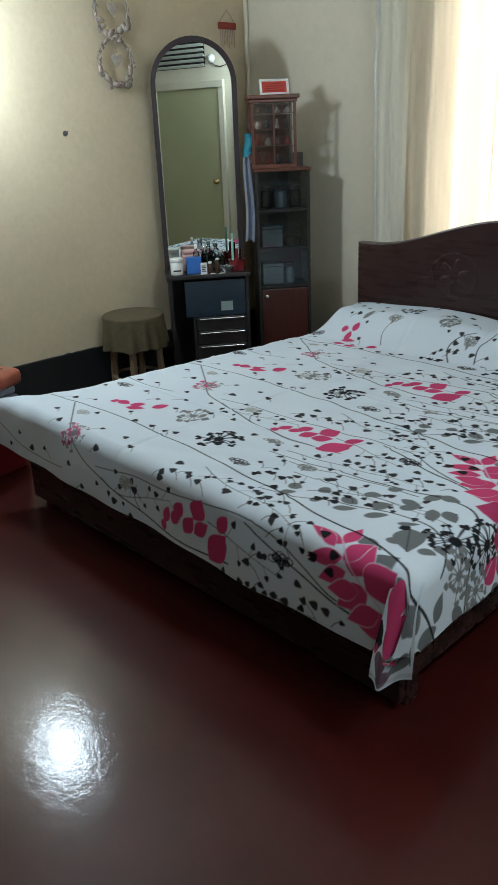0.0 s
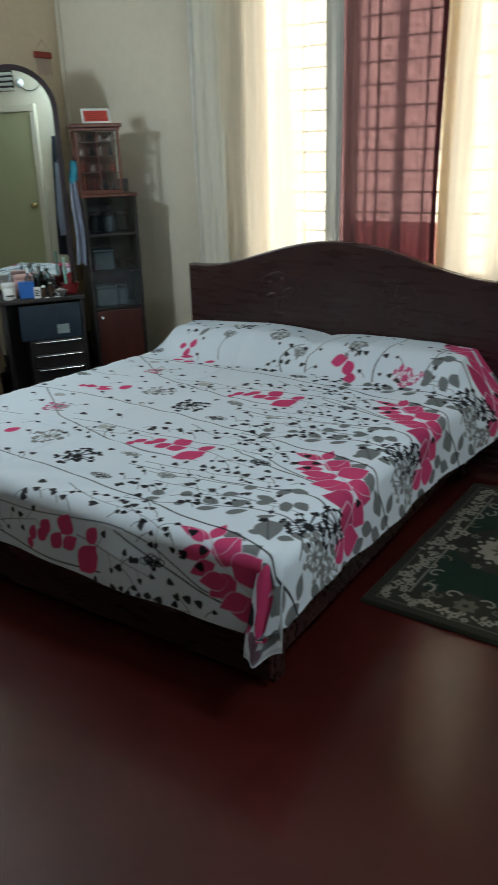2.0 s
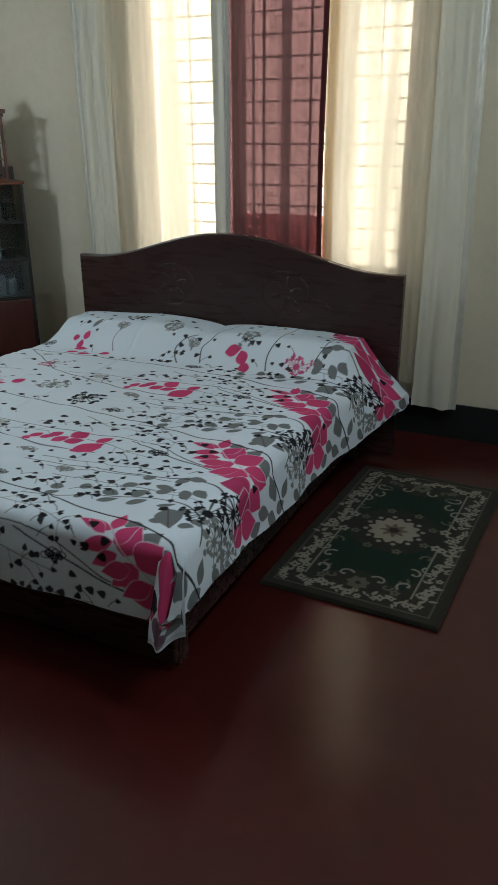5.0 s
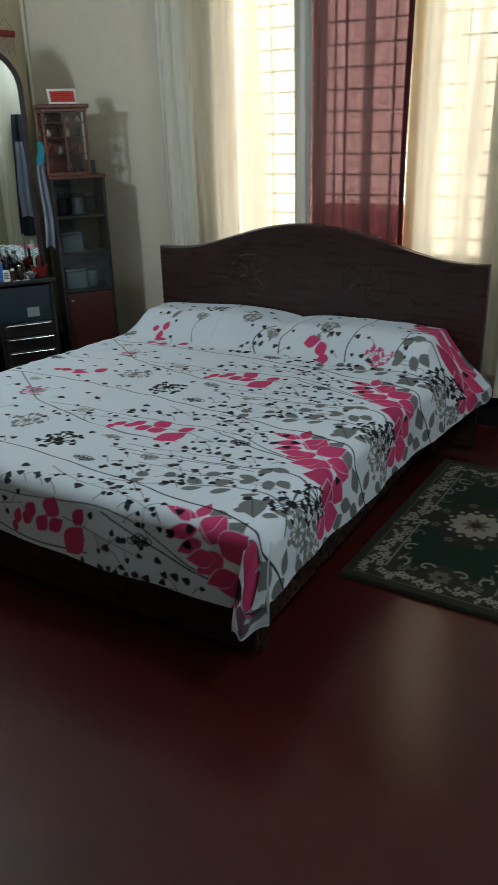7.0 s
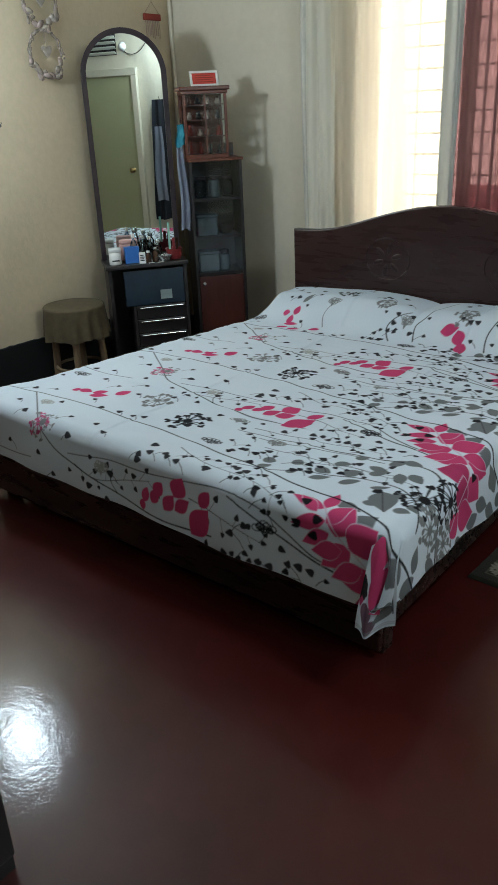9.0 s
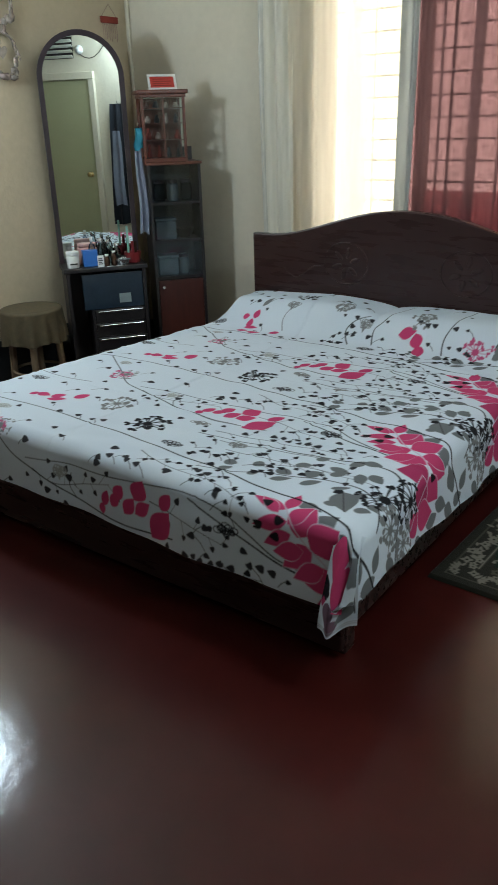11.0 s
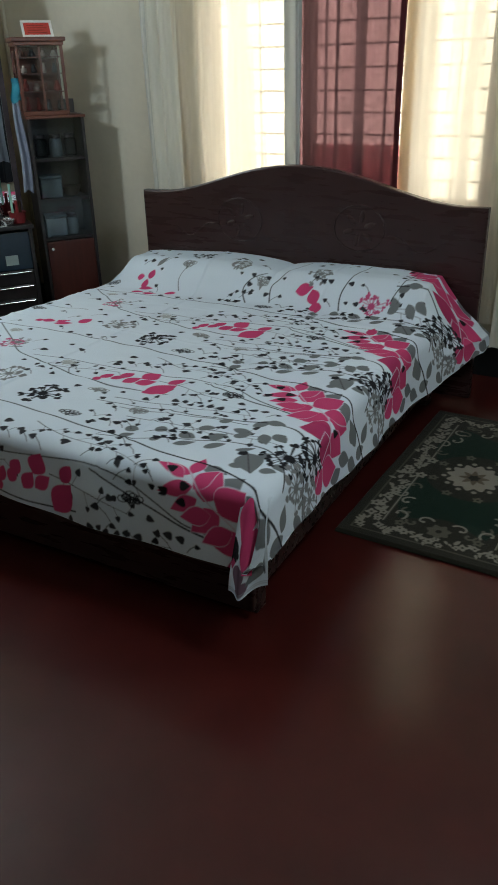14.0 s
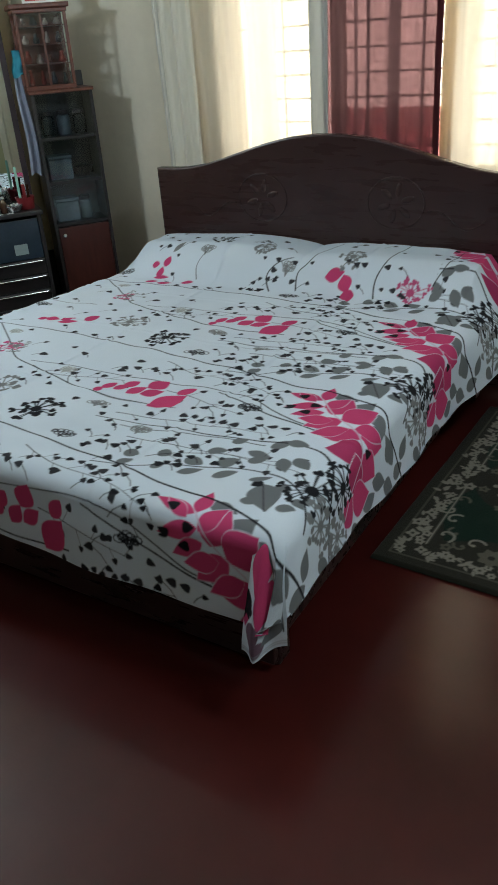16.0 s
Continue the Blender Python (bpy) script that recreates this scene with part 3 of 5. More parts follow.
def bed_sheet():
    c = Cloth(-2.36, 0.20, -0.20, 1.99, 0.0025, WHITE)
    sheet_print(c)
    u = np.arange(-2.35, 0.19, 0.0031)
    v = np.concatenate([np.arange(-0.16, 0.75, 0.0028), np.arange(0.75, 1.985, 0.0038)])
    U, V = np.meshgrid(u, v)
    # the hems are not quite parallel to the bed
    U = np.where(U > BED_X1, BED_X1 + (U - BED_X1) * (0.59 + 0.28 * np.clip(V, 0, 2) / 2) * (1 - 0.30 * np.clip((V - 1.55) / 0.42, 0, 1)), U)
    V = np.where(V < 0, V / 0.16 * (0.180 + 0.024 * (U + 0.1) + 0.003 * np.sin(6 * U)), V)
    ob = grid_mesh("bed_sheet", sheet_shape(U, V), "sheet", None, c.at(U, V))
    # the loose corner, folded over itself and hanging below the hem
    f = Cloth(0, 0.14, 0, 0.27, 0.003, WHITE)
    f.leaf(0.055, 0.275, 0.13, 0.095, -88, PINK), f.leaf(0.105, 0.19, 0.125, 0.085, -108, PINK), f.leaf(0.005, 0.16, 0.09, 0.05, -88, DEEP)
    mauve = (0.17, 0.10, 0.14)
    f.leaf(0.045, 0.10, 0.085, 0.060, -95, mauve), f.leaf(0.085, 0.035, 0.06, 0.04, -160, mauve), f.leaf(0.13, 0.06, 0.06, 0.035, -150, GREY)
    f.umbel(0.006, 0.125, 0.024, BLACK, 9, 3), f.line([(0.118, 0.14), (0.128, 0.09), (0.132, 0.04)], 0.004, 0.004, BLACK)
    for inset in (0.008, 0.014):
        f.line([(0.0, inset), (0.14, inset)], 0.002, 0.002, (0.30, 0.33, 0.36))
    a, b = np.meshgrid(f.x / 0.14, 1 - f.y / 0.27)
    ridge = np.exp(-((a - 0.38) / 0.25) ** 2)
    x = (-0.150 - 0.016 * b) * (1 - a) + (-0.078 + 0.020 * b ** 1.5) * a + 0.006 * b * np.sin(7 * a)
    y = 0.075 - 0.080 * np.sqrt(b) - 0.036 * ridge * (0.3 + 0.7 * b) + 0.035 * np.clip(a - 0.55, 0, 1) + 0.006 * np.sin(6 * b + 4 * a) * b
    z = 0.484 - 0.012 * np.abs(a - 0.4) - b * (0.272 - 0.090 * np.clip(a - 0.38, 0, 1) ** 1.2 - 0.03 * np.clip(0.25 - a, 0, 1)) + 0.004 * np.sin(9 * a) * b
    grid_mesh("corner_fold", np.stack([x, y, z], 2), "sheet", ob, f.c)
    return tagged(ob, "white cotton bed sheet printed with pink and grey leaves", "bed sheet")


def spray(c, ox, oy):
    """The fan of pink leaves on its stem, with grey ones behind it."""
    for x, y, l, w, a in ((-0.297, 0.780, 0.090, 0.045, -12), (-0.205, 0.673, 0.105, 0.075, 62), (-0.149, 0.690, 0.085, 0.060, -20), (0.035, 0.700, 0.115, 0.055, -165),
                          (0.050, 0.760, 0.080, 0.045, 140), (-0.226, 0.905, 0.125, 0.085, -58), (-0.254, 0.377, 0.075, 0.042, -56), (-0.201, 0.251, 0.045, 0.030, -5), (-0.135, 0.212, 0.040, 0.030, -25),
                          (-0.281, 0.252, 0.060, 0.022, 34), (0.06, 0.62, 0.075, 0.055, 60), (0.075, 0.70, 0.07, 0.05, 100)):
        c.leaf(x + ox, y + oy, l, w, a, GREY)
    c.leaf(-0.232 + ox, 0.915 + oy, 0.034, 0.030, -120, BLACK)
    c.line([(-0.226 + ox, 0.905 + oy), (-0.165 + ox, 0.80 + oy)], 0.003, 0.002, INK)
    for n, (x, y, l, w, a) in enumerate(((-0.310, 0.730, 0.118, 0.030, 170), (-0.306, 0.733, 0.085, 0.032, 96), (-0.289, 0.697, 0.115, 0.034, -162), (-0.273, 0.664, 0.095, 0.034, -150), (-0.252, 0.661, 0.105, 0.064, 78),
                                         (-0.205, 0.640, 0.110, 0.052, -138), (-0.206, 0.634, 0.105, 0.078, 46), (-0.113, 0.557, 0.125, 0.056, -176), (-0.115, 0.561, 0.092, 0.062, 50), (-0.066, 0.500, 0.112, 0.076, -168),
                                         (-0.075, 0.505, 0.105, 0.066, 40), (-0.005, 0.440, 0.100, 0.070, 150), (0.020, 0.430, 0.105, 0.072, 80), (0.050, 0.360, 0.090, 0.060, 120),
                                         (-0.325, 0.715, 0.085, 0.026, 150), (-0.285, 0.690, 0.090, 0.036, 60), (-0.230, 0.625, 0.095, 0.040, -165), (-0.150, 0.585, 0.095, 0.046, 30), (-0.165, 0.590, 0.100, 0.042, -150))):
        w *= 1.42
        c.leaf(x + ox, y + oy, l * 1.06 + 0.003, w + 0.0032, a, WHITE, False, 0.8)
        c.leaf(x + ox, y + oy, l * 1.06, w, a, DEEP if n in (9, 11) else PINK, False, 0.8)
    c.stem([(-0.31, 0.735), (-0.24, 0.66), (-0.16, 0.60), (-0.09, 0.53), (-0.03, 0.46), (0.03, 0.37)], ox, oy, 0.004, 0.005, (0.60, 0.50, 0.60))
    for x, y, a in ((-0.33, 0.690, 10), (-0.36, 0.735, 170), (-0.31, 0.645, 190), (-0.37, 0.660, 160), (-0.075, 0.535, 70)):
        c.leaf(x + ox, y + oy, 0.034, 0.028, a, BLACK, False, 0.5)


def chain(c, ox, oy):
    """A short branch of pink leaves ending in a large one."""
    for x, y, l, w, a in ((-1.019, 0.556, 0.036, 0.022, -80), (-1.010, 0.551, 0.056, 0.026, 70), (-0.969, 0.560, 0.056, 0.030, 60), (-0.954, 0.592, 0.055, 0.034, 55), (-0.911, 0.549, 0.072, 0.036, 55),
                          (-0.863, 0.560, 0.076, 0.034, 38), (-0.864, 0.605, 0.078, 0.050, 66), (-0.790, 0.500, 0.125, 0.062, 54), (-0.752, 0.607, 0.064, 0.034, 55)):
        c.leaf(x + ox, y + oy, l * 1.06, w * 1.45, a, PINK, False, 0.85)
    for x, y, l, w, a in ((-1.698, 0.353, 0.040, 0.022, -140), (-1.705, 0.352, 0.074, 0.028, 2), (-1.624, 0.350, 0.062, 0.028, 45), (-1.618, 0.324, 0.086, 0.026, 26), (-1.528, 0.384, 0.068, 0.032, 66)):
        c.leaf(x + ox, y + oy, l, w * 1.5, a, PINK, False, 0.85)


def sheet_print(c):
    """The print repeats along the bed, a little askew."""
    for k in (-1, 0, 1, 2):
        o, d = k * 0.655, 0.012 * k
        # grey leaves low on the stems
        for x, y, l, w, a in ((-0.490, 0.283, 0.060, 0.045, -11), (-0.470, 0.209, 0.072, 0.032, 38), (-0.374, 0.228, 0.068, 0.034, 43), (-0.392, 0.281, 0.062, 0.050, 55), (-0.578, 0.284, 0.045, 0.040, -10),
                              (-0.551, 0.204, 0.042, 0.030, 50), (-0.649, 0.186, 0.046, 0.035, 44), (-0.667, 0.248, 0.050, 0.040, -5), (-0.358, 0.380, 0.073, 0.036, -5), (-0.311, 0.418, 0.066, 0.040, 51)):
            c.leaf(x + d, y + o, l, w, a, GREY)
        # long stems
        c.stem([(-2.15, 0.20), (-1.85, 0.234), (-1.52, 0.249), (-1.26, 0.236), (-1.09, 0.230), (-0.95, 0.216), (-0.82, 0.198), (-0.69, 0.190), (-0.585, 0.175), (-0.48, 0.150), (-0.39, 0.142), (-0.315, 0.140), (-0.219, 0.115), (-0.131, 0.080), (-0.08, 0.045), (0.0, 0.075), (0.11, 0.11)], d, o, 0.0042, 0.0075, BLACK)
        c.stem([(-1.82, 0.885), (-1.62, 0.74), (-1.48, 0.633), (-1.354, 0.595), (-1.212, 0.557), (-1.056, 0.522), (-0.923, 0.508), (-0.816, 0.510), (-0.699, 0.523)], d, o, 0.0045, 0.005, BLACK)
        c.stem([(-1.40, 0.63), (-1.20, 0.655), (-1.048, 0.653), (-0.825, 0.672), (-0.661, 0.688), (-0.528, 0.672), (-0.423, 0.625), (-0.325, 0.580), (-0.234, 0.560), (-0.161, 0.515), (-0.090, 0.44)], d, o, 0.0030, 0.0055, INK)
        c.stem([(-0.895, 0.391), (-0.767, 0.393), (-0.674, 0.405), (-0.584, 0.417), (-0.456, 0.424), (-0.376, 0.441), (-0.263, 0.456), (-0.181, 0.450), (-0.118, 0.391), (-0.07, 0.31), (0.01, 0.27), (0.10, 0.25)], d, o, 0.0035, 0.007, BLACK)
        c.stem([(-0.78, 0.365), (-0.709, 0.371), (-0.572, 0.400), (-0.451, 0.416), (-0.332, 0.425)], d, o, 0.003, 0.0035, INK)
        c.stem([(-0.72, 0.165), (-0.605, 0.190), (-0.514, 0.235), (-0.392, 0.269), (-0.292, 0.298), (-0.207, 0.291), (-0.140, 0.251), (-0.095, 0.200), (-0.06, 0.150)], d, o, 0.0035, 0.0055, BLACK)
        c.stem([(-0.64, 0.675), (-0.577, 0.652), (-0.477, 0.615), (-0.396, 0.590), (-0.316, 0.567), (-0.223, 0.549)], d, o, 0.0045, 0.006, BLACK)
        c.stem([(-1.145, 0.540), (-1.175, 0.580), (-1.165, 0.625)], d, o, 0.003, 0.003, INK)
        c.stem([(-2.12, 0.62), (-1.95, 0.57), (-1.78, 0.55), (-1.62, 0.565)], d, o, 0.003, 0.003, INK)
        # hairline side branches
        for n, pts in enumerate((((-0.95, 0.16), (-0.80, 0.11), (-0.62, 0.10), (-0.48, 0.06)), ((-0.85, 0.43), (-0.68, 0.45), (-0.52, 0.47), (-0.36, 0.49)), ((-0.72, 0.32), (-0.56, 0.33), (-0.40, 0.34), (-0.24, 0.36)),
                                 ((-0.80, 0.62), (-0.66, 0.60), (-0.50, 0.56)), ((-1.36, 0.60), (-1.24, 0.57), (-1.10, 0.60), (-0.98, 0.63)), ((-0.60, 0.25), (-0.45, 0.33), (-0.30, 0.34), (-0.18, 0.33)))):
            c.twig([(x + d, y + o) for x, y in pts], INK, INK, 0.021, 200 + n, 0.040, 0.0032)
        # grey leaves crowding the side of the bed
        for x, y, l, w, a in ((-0.46, 0.34, 0.055, 0.036, 20), (-0.33, 0.33, 0.060, 0.036, 48), (-0.28, 0.46, 0.060, 0.040, 5), (-0.22, 0.39, 0.065, 0.044, -35), (-0.17, 0.47, 0.065, 0.042, 30), (-0.42, 0.40, 0.050, 0.032, 55), (-0.10, 0.60, 0.075, 0.055, 75),
                              (-0.04, 0.66, 0.075, 0.055, 30), (0.02, 0.56, 0.080, 0.055, 65), (0.08, 0.50, 0.070, 0.050, 110), (0.05, 0.20, 0.070, 0.045, 40), (-0.16, 0.17, 0.050, 0.032, 10), (-0.25, 0.16, 0.055, 0.034, 25), (0.09, 0.40, 0.065, 0.045, 70)):
            c.leaf(x + d, y + o, l, w, a, GREY)
        # heart-shaped leaves
        c.hearts([(-1.286, 0.268), (-1.360, 0.266), (-1.342, 0.137), (-1.261, 0.098), (-1.051, 0.123), (-1.244, 0.283), (-1.548, 0.304), (-1.479, 0.261), (-1.067, 0.036), (-1.003, 0.077), (-0.929, 0.075), (-0.881, 0.074), (-0.785, 0.082), (-1.065, 0.063),
                  (-1.282, 0.644), (-1.295, 0.535), (-1.206, 0.510), (-1.297, 0.498), (-1.164, 0.601), (-1.071, 0.623), (-1.412, 0.695), (-1.039, 0.394), (-1.046, 0.453)], d, o, INK, 0.026, 7)
        c.hearts([(-0.857, 0.478), (-0.897, 0.445), (-0.876, 0.407), (-0.822, 0.381), (-0.759, 0.468), (-0.656, 0.491), (-0.569, 0.516), (-0.606, 0.566), (-0.619, 0.467), (-0.611, 0.347), (-0.578, 0.354), (-0.501, 0.352), (-0.674, 0.301), (-0.686, 0.279), (-0.748, 0.269),
                  (-0.843, 0.306), (-0.785, 0.301), (-0.790, 0.356), (-0.804, 0.238), (-0.652, 0.122), (-0.723, 0.147), (-0.675, 0.137), (-0.635, 0.135), (-0.575, 0.141), (-0.802, 0.135), (-0.877, 0.126), (-0.966, 0.097)], d, o, INK, 0.024, 8)
        c.hearts([(-0.784, 0.147), (-0.789, 0.224), (-0.784, 0.269), (-0.700, 0.206), (-0.699, 0.259), (-0.626, 0.174), (-0.616, 0.106), (-0.656, 0.085), (-0.528, 0.223), (-0.477, 0.243), (-0.505, 0.091), (-0.472, 0.295), (-0.403, 0.502), (-0.349, 0.470), (-0.474, 0.453),
                  (-0.436, 0.451), (-0.453, 0.722), (-0.380, 0.659), (-0.279, 0.518), (-0.562, 0.722), (-0.530, 0.288), (-0.514, 0.240), (-0.463, 0.100), (-0.453, 0.052), (-0.523, 0.045), (-0.503, 0.010), (-0.426, 0.008), (-0.415, 0.290)], d, o, BLACK, 0.024, 9)
        c.hearts([(-0.578, 0.604), (-0.542, 0.603), (-0.504, 0.564), (-0.442, 0.567), (-0.574, 0.492), (-0.536, 0.496), (-0.500, 0.495), (-0.460, 0.496), (-0.397, 0.521), (-0.354, 0.528), (-0.313, 0.525), (-1.60, 0.46), (-1.70, 0.50), (-1.76, 0.60), (-1.85, 0.58), (-1.93, 0.44),
                  (-1.80, 0.30), (-1.90, 0.27), (-1.66, 0.22), (-1.58, 0.60), (-1.50, 0.53), (-1.44, 0.44), (-1.40, 0.57), (-1.96, 0.62), (-2.04, 0.55), (-1.82, 0.15), (-1.72, 0.09), (-1.50, 0.13), (-1.43, 0.04)], d, o, INK, 0.025, 10)
        # seed heads and side-on flower heads
        c.umbel(-1.095 + d, 0.345 + o, 0.078, BLACK, 17, 1 + k, 1.0)
        c.umbel(-1.335 + d, 0.432 + o, 0.068, SOFT, 12, 5 + k, 1.0)
        c.umbel(-1.58 + d, 0.705 + o, 0.050, (0.52, 0.08, 0.20), 9, 21 + k, 0.8)
        c.umbel(-1.56 + d, 0.715 + o, 0.070, SOFT, 9, 22 + k, 0.6)
        c.loops(-0.900 + d, 0.262 + o, 0.095, 0.034, INK, 31 + k)
        c.loops(-0.940 + d, 0.458 + o, 0.075, 0.030, SOFT, 32 + k)
        c.loops(-0.492 + d, 0.612 + o, 0.080, 0.034, BLACK, 33 + k)
        c.loops(-0.709 + d, 0.371 + o, 0.060, 0.034, SOFT, 34 + k)
        c.loops(-1.220 + d, 0.622 + o, 0.060, 0.040, PALE, 35 + k)
        c.loops(-1.860 + d, 0.493 + o, 0.090, 0.034, INK, 36 + k)
        c.loops(-1.702 + d, 0.184 + o, 0.060, 0.034, PALE, 37 + k)
        chain(c, d, o)
        spray(c, d, o)
        # heavy seed heads where the sheet turns over the side
        c.umbel(-0.115 + d, 0.270 + o, 0.085, BLACK, 19, 33 + k, 0.85)
        c.umbel(-0.055 + d, 0.375 + o, 0.080, BLACK, 19, 37 + k, 0.85)
        c.umbel(-0.030 + d, 0.235 + o, 0.070, SOFT, 15, 41 + k, 0.9)
        c.umbel(0.045 + d, 0.310 + o, 0.055, SOFT, 13, 45 + k, 0.9)
    pillow_print(c)


def pillow_print(c):
    """Over the pillows the cloth shows a sparser part of its print, with upright branches."""
    c.c[np.ix_(c.y > 1.615, c.x < -0.31)] = WHITE
    for x, y, l, w, a in ((-0.765, 1.684, 0.085, 0.046, 18), (-0.685, 1.700, 0.080, 0.048, -62), (-0.650, 1.650, 0.080, 0.046, -68), (-1.665, 1.695, 0.040, 0.024, 10), (-1.590, 1.690, 0.045, 0.034, 80), (-1.600, 1.640, 0.050, 0.032, 92),
                          (-1.620, 1.634, 0.085, 0.022, 5), (-1.622, 1.575, 0.060, 0.026, 20), (-1.560, 1.575, 0.075, 0.026, 18), (-1.445, 1.605, 0.060, 0.026, 16)):
        c.leaf(x, y, l, w * 1.2, a, PINK, False, 0.85)
    c.umbel(-0.388, 1.660, 0.070, (0.50, 0.08, 0.19), 15, 61, 0.7)
    c.umbel(-1.354, 1.875, 0.062, BLACK, 13, 101, 0.8)
    c.umbel(-1.105, 1.800, 0.050, SOFT, 12, 102, 0.8)
    c.umbel(-0.678, 1.780, 0.062, SOFT, 12, 103, 0.9)
    c.loops(-1.395, 1.775, 0.07, 0.04, SOFT, 104), c.loops(-1.80, 1.66, 0.08, 0.04, INK, 105), c.loops(-0.951, 1.720, 0.06, 0.05, SOFT, 106)
    c.leaf(-1.58, 1.755, 0.075, 0.030, 55, SOFT)
    for pts, w in ((((-0.986, 1.600), (-1.035, 1.672), (-1.012, 1.724), (-0.949, 1.764)), 0.006), (((-0.870, 1.620), (-0.897, 1.700), (-0.860, 1.760), (-0.800, 1.956)), 0.006), (((-0.525, 1.616), (-0.545, 1.690), (-0.523, 1.784), (-0.500, 1.975)), 0.006),
                   (((-1.382, 1.640), (-1.415, 1.700), (-1.395, 1.756)), 0.004), (((-0.31, 1.69), (-0.285, 1.784), (-0.267, 1.956)), 0.005)):
        c.stem(pts, 0, 0, w, w * 0.6, INK)
    rng = random.Random(77)
    spots = [(rng.uniform(-1.80, -0.34), rng.uniform(1.63, 1.96)) for k in range(34)]
    c.hearts(spots, 0, 0, INK, 0.022, 78)
    c.hearts([(x, y) for x in (-1.07, -1.00, -0.92, -0.84, -0.60, -0.50, -0.45) for y in (1.66, 1.74)], 0, 0, INK, 0.022, 79)


bed_sheet()

# ---- rug ----
def rug():
    x0, x1, y0, y1 = -0.115, 0.550, 0.675, 1.85
    c = Cloth(x0, x1, y0, y1, 0.004, (0.020, 0.018, 0.012))
    rug_print(c, x0, x1, y0, y1)
    U, V = np.meshgrid(c.x, c.y)
    rim = np.minimum(np.minimum(U - x0, x1 - U), np.minimum(V - y0, y1 - V))
    Z = 0.003 + 0.013 * np.clip(rim / 0.008, 0, 1) ** 0.5 + 0.002 * np.sin(9 * U + 4 * V) * np.sin(5 * V)
    ob = grid_mesh("rug", np.stack([U - 0.2175, V - 1.2625, Z], 2), "rug", None, c.c)
    ob.matrix_basis = pose(0.208, 1.272, 0, 0, 0, -2.2)
    return tagged(ob, "dark green woven rug with pale scrolls and a medallion", "rug")


def rug_print(c, x0, x1, y0, y1):
    ground, green, pale, dull = (0.018, 0.016, 0.011), (0.0035, 0.017, 0.010), (0.23, 0.205, 0.17), (0.095, 0.085, 0.065)
    cx, cy, hx, hy = (x0 + x1) / 2, (y0 + y1) / 2, (x1 - x0) / 2, (y1 - y0) / 2
    rng = random.Random(4)
    # the green field, drawn in at the sides and round the medallion
    c.lay(cx, cy, hy, green, lambda gx, gy: np.maximum(np.abs(gx) - hx + 0.145 + 0.03 * np.cos(gy * 14), np.abs(gy) - hy + 0.20 + 0.03 * np.cos(gx * 18)))
    c.dot(cx, cy, 0.185, ground)
    # fine line inside the plain rim
    for inset, w in ((0.046, 0.005), (0.132, 0.006)):
        ax, bx, ay, by = x0 + inset, x1 - inset, y0 + inset, y1 - inset
        for p, q, gap in (((ax, ay), (bx, ay), 1), ((bx, ay), (bx, by), 0), ((bx, by), (ax, by), 1), ((ax, by), (ax, ay), 0)):
            if inset < 0.1:
                c.line([p, q], w, w, dull)
            elif not gap:
                for f0, f1 in ((0.0, 0.42), (0.58, 1.0)):
                    m = lambda f: (p[0] + (q[0] - p[0]) * f, p[1] + (q[1] - p[1]) * f)
                    c.line([m(f0), m(f1)], w, w, pale)

    def flower(x, y, r, col, petals=5):
        for k in range(petals):
            a = 360 * k / petals + 20
            c.leaf(x, y, r, r * 0.75, a, col)
        c.dot(x, y, r * 0.24, ground)

    def scroll(x, y, r, turn, hand, col, w=0.009):
        pts = [(x + r * (1 - 0.22 * t) * math.cos(turn + hand * t), y + r * (1 - 0.22 * t) * math.sin(turn + hand * t)) for t in np.linspace(0, 3.9, 16)]
        c.line(pts, w, w * 0.5, col)
        c.dot(*pts[-1], w * 0.75, col)

    # blossoms and leaves crowding the border band
    def band(px, py, along):
        s = rng.uniform(0.014, 0.025)
        kind = rng.random()
        if kind < 0.45:
            flower(px, py, s, pale, rng.choice((4, 5, 6)))
        else:
            for j in range(3):
                c.leaf(px + rng.uniform(-0.012, 0.012), py + rng.uniform(-0.012, 0.012), s * 1.4, s * 0.6, along + rng.uniform(-80, 80), pale)
    y = y0 + 0.065
    while y < y1 - 0.06:
        for x in (x0 + 0.088, x1 - 0.088):
            band(x + rng.uniform(-0.026, 0.026), y, 90)
        y += 0.017
    x = x0 + 0.13
    while x < x1 - 0.12:
        for y in (y0 + 0.085, y1 - 0.085):
            band(x, y + rng.uniform(-0.022, 0.022), 0)
        x += 0.019
    for sx in (-1, 1):
        for sy in (-1, 1):
            for fx, fy, r, t in ((0.60, 0.40, 0.050, 0.5), (0.50, 0.50, 0.036, 2.0), (0.42, 0.62, 0.030, 1.0), (0.20, 0.68, 0.036, 2.6), (0.56, 0.28, 0.030, 3.4), (0.30, 0.72, 0.026, 0.2), (0.50, 0.66, 0.040, 4.0)):
                scroll(cx + sx * hx * fx, cy + sy * hy * fy, r, t if sx > 0 else math.pi - t, sx * sy, pale if r > 0.03 else dull)
            flower(cx + sx * hx * 0.42, cy + sy * hy * 0.76, 0.022, dull)
            flower(cx + sx * hx * 0.58, cy + sy * hy * 0.12, 0.026, pale)
        for fy in (-0.75, 0.75):
            flower(cx, cy + fy * hy, 0.045, dull, 7)
    # medallion with a scalloped rim and small blossoms round it
    c.lay(cx, cy, 0.14, pale, lambda gx, gy: np.hypot(gx, gy) - 0.098 - 0.010 * np.cos(12 * np.arctan2(gy, gx)))
    for k in range(12):
        a = math.pi * k / 6 + 0.26
        c.dot(cx + 0.116 * math.cos(a), cy + 0.116 * math.sin(a), 0.010, pale)
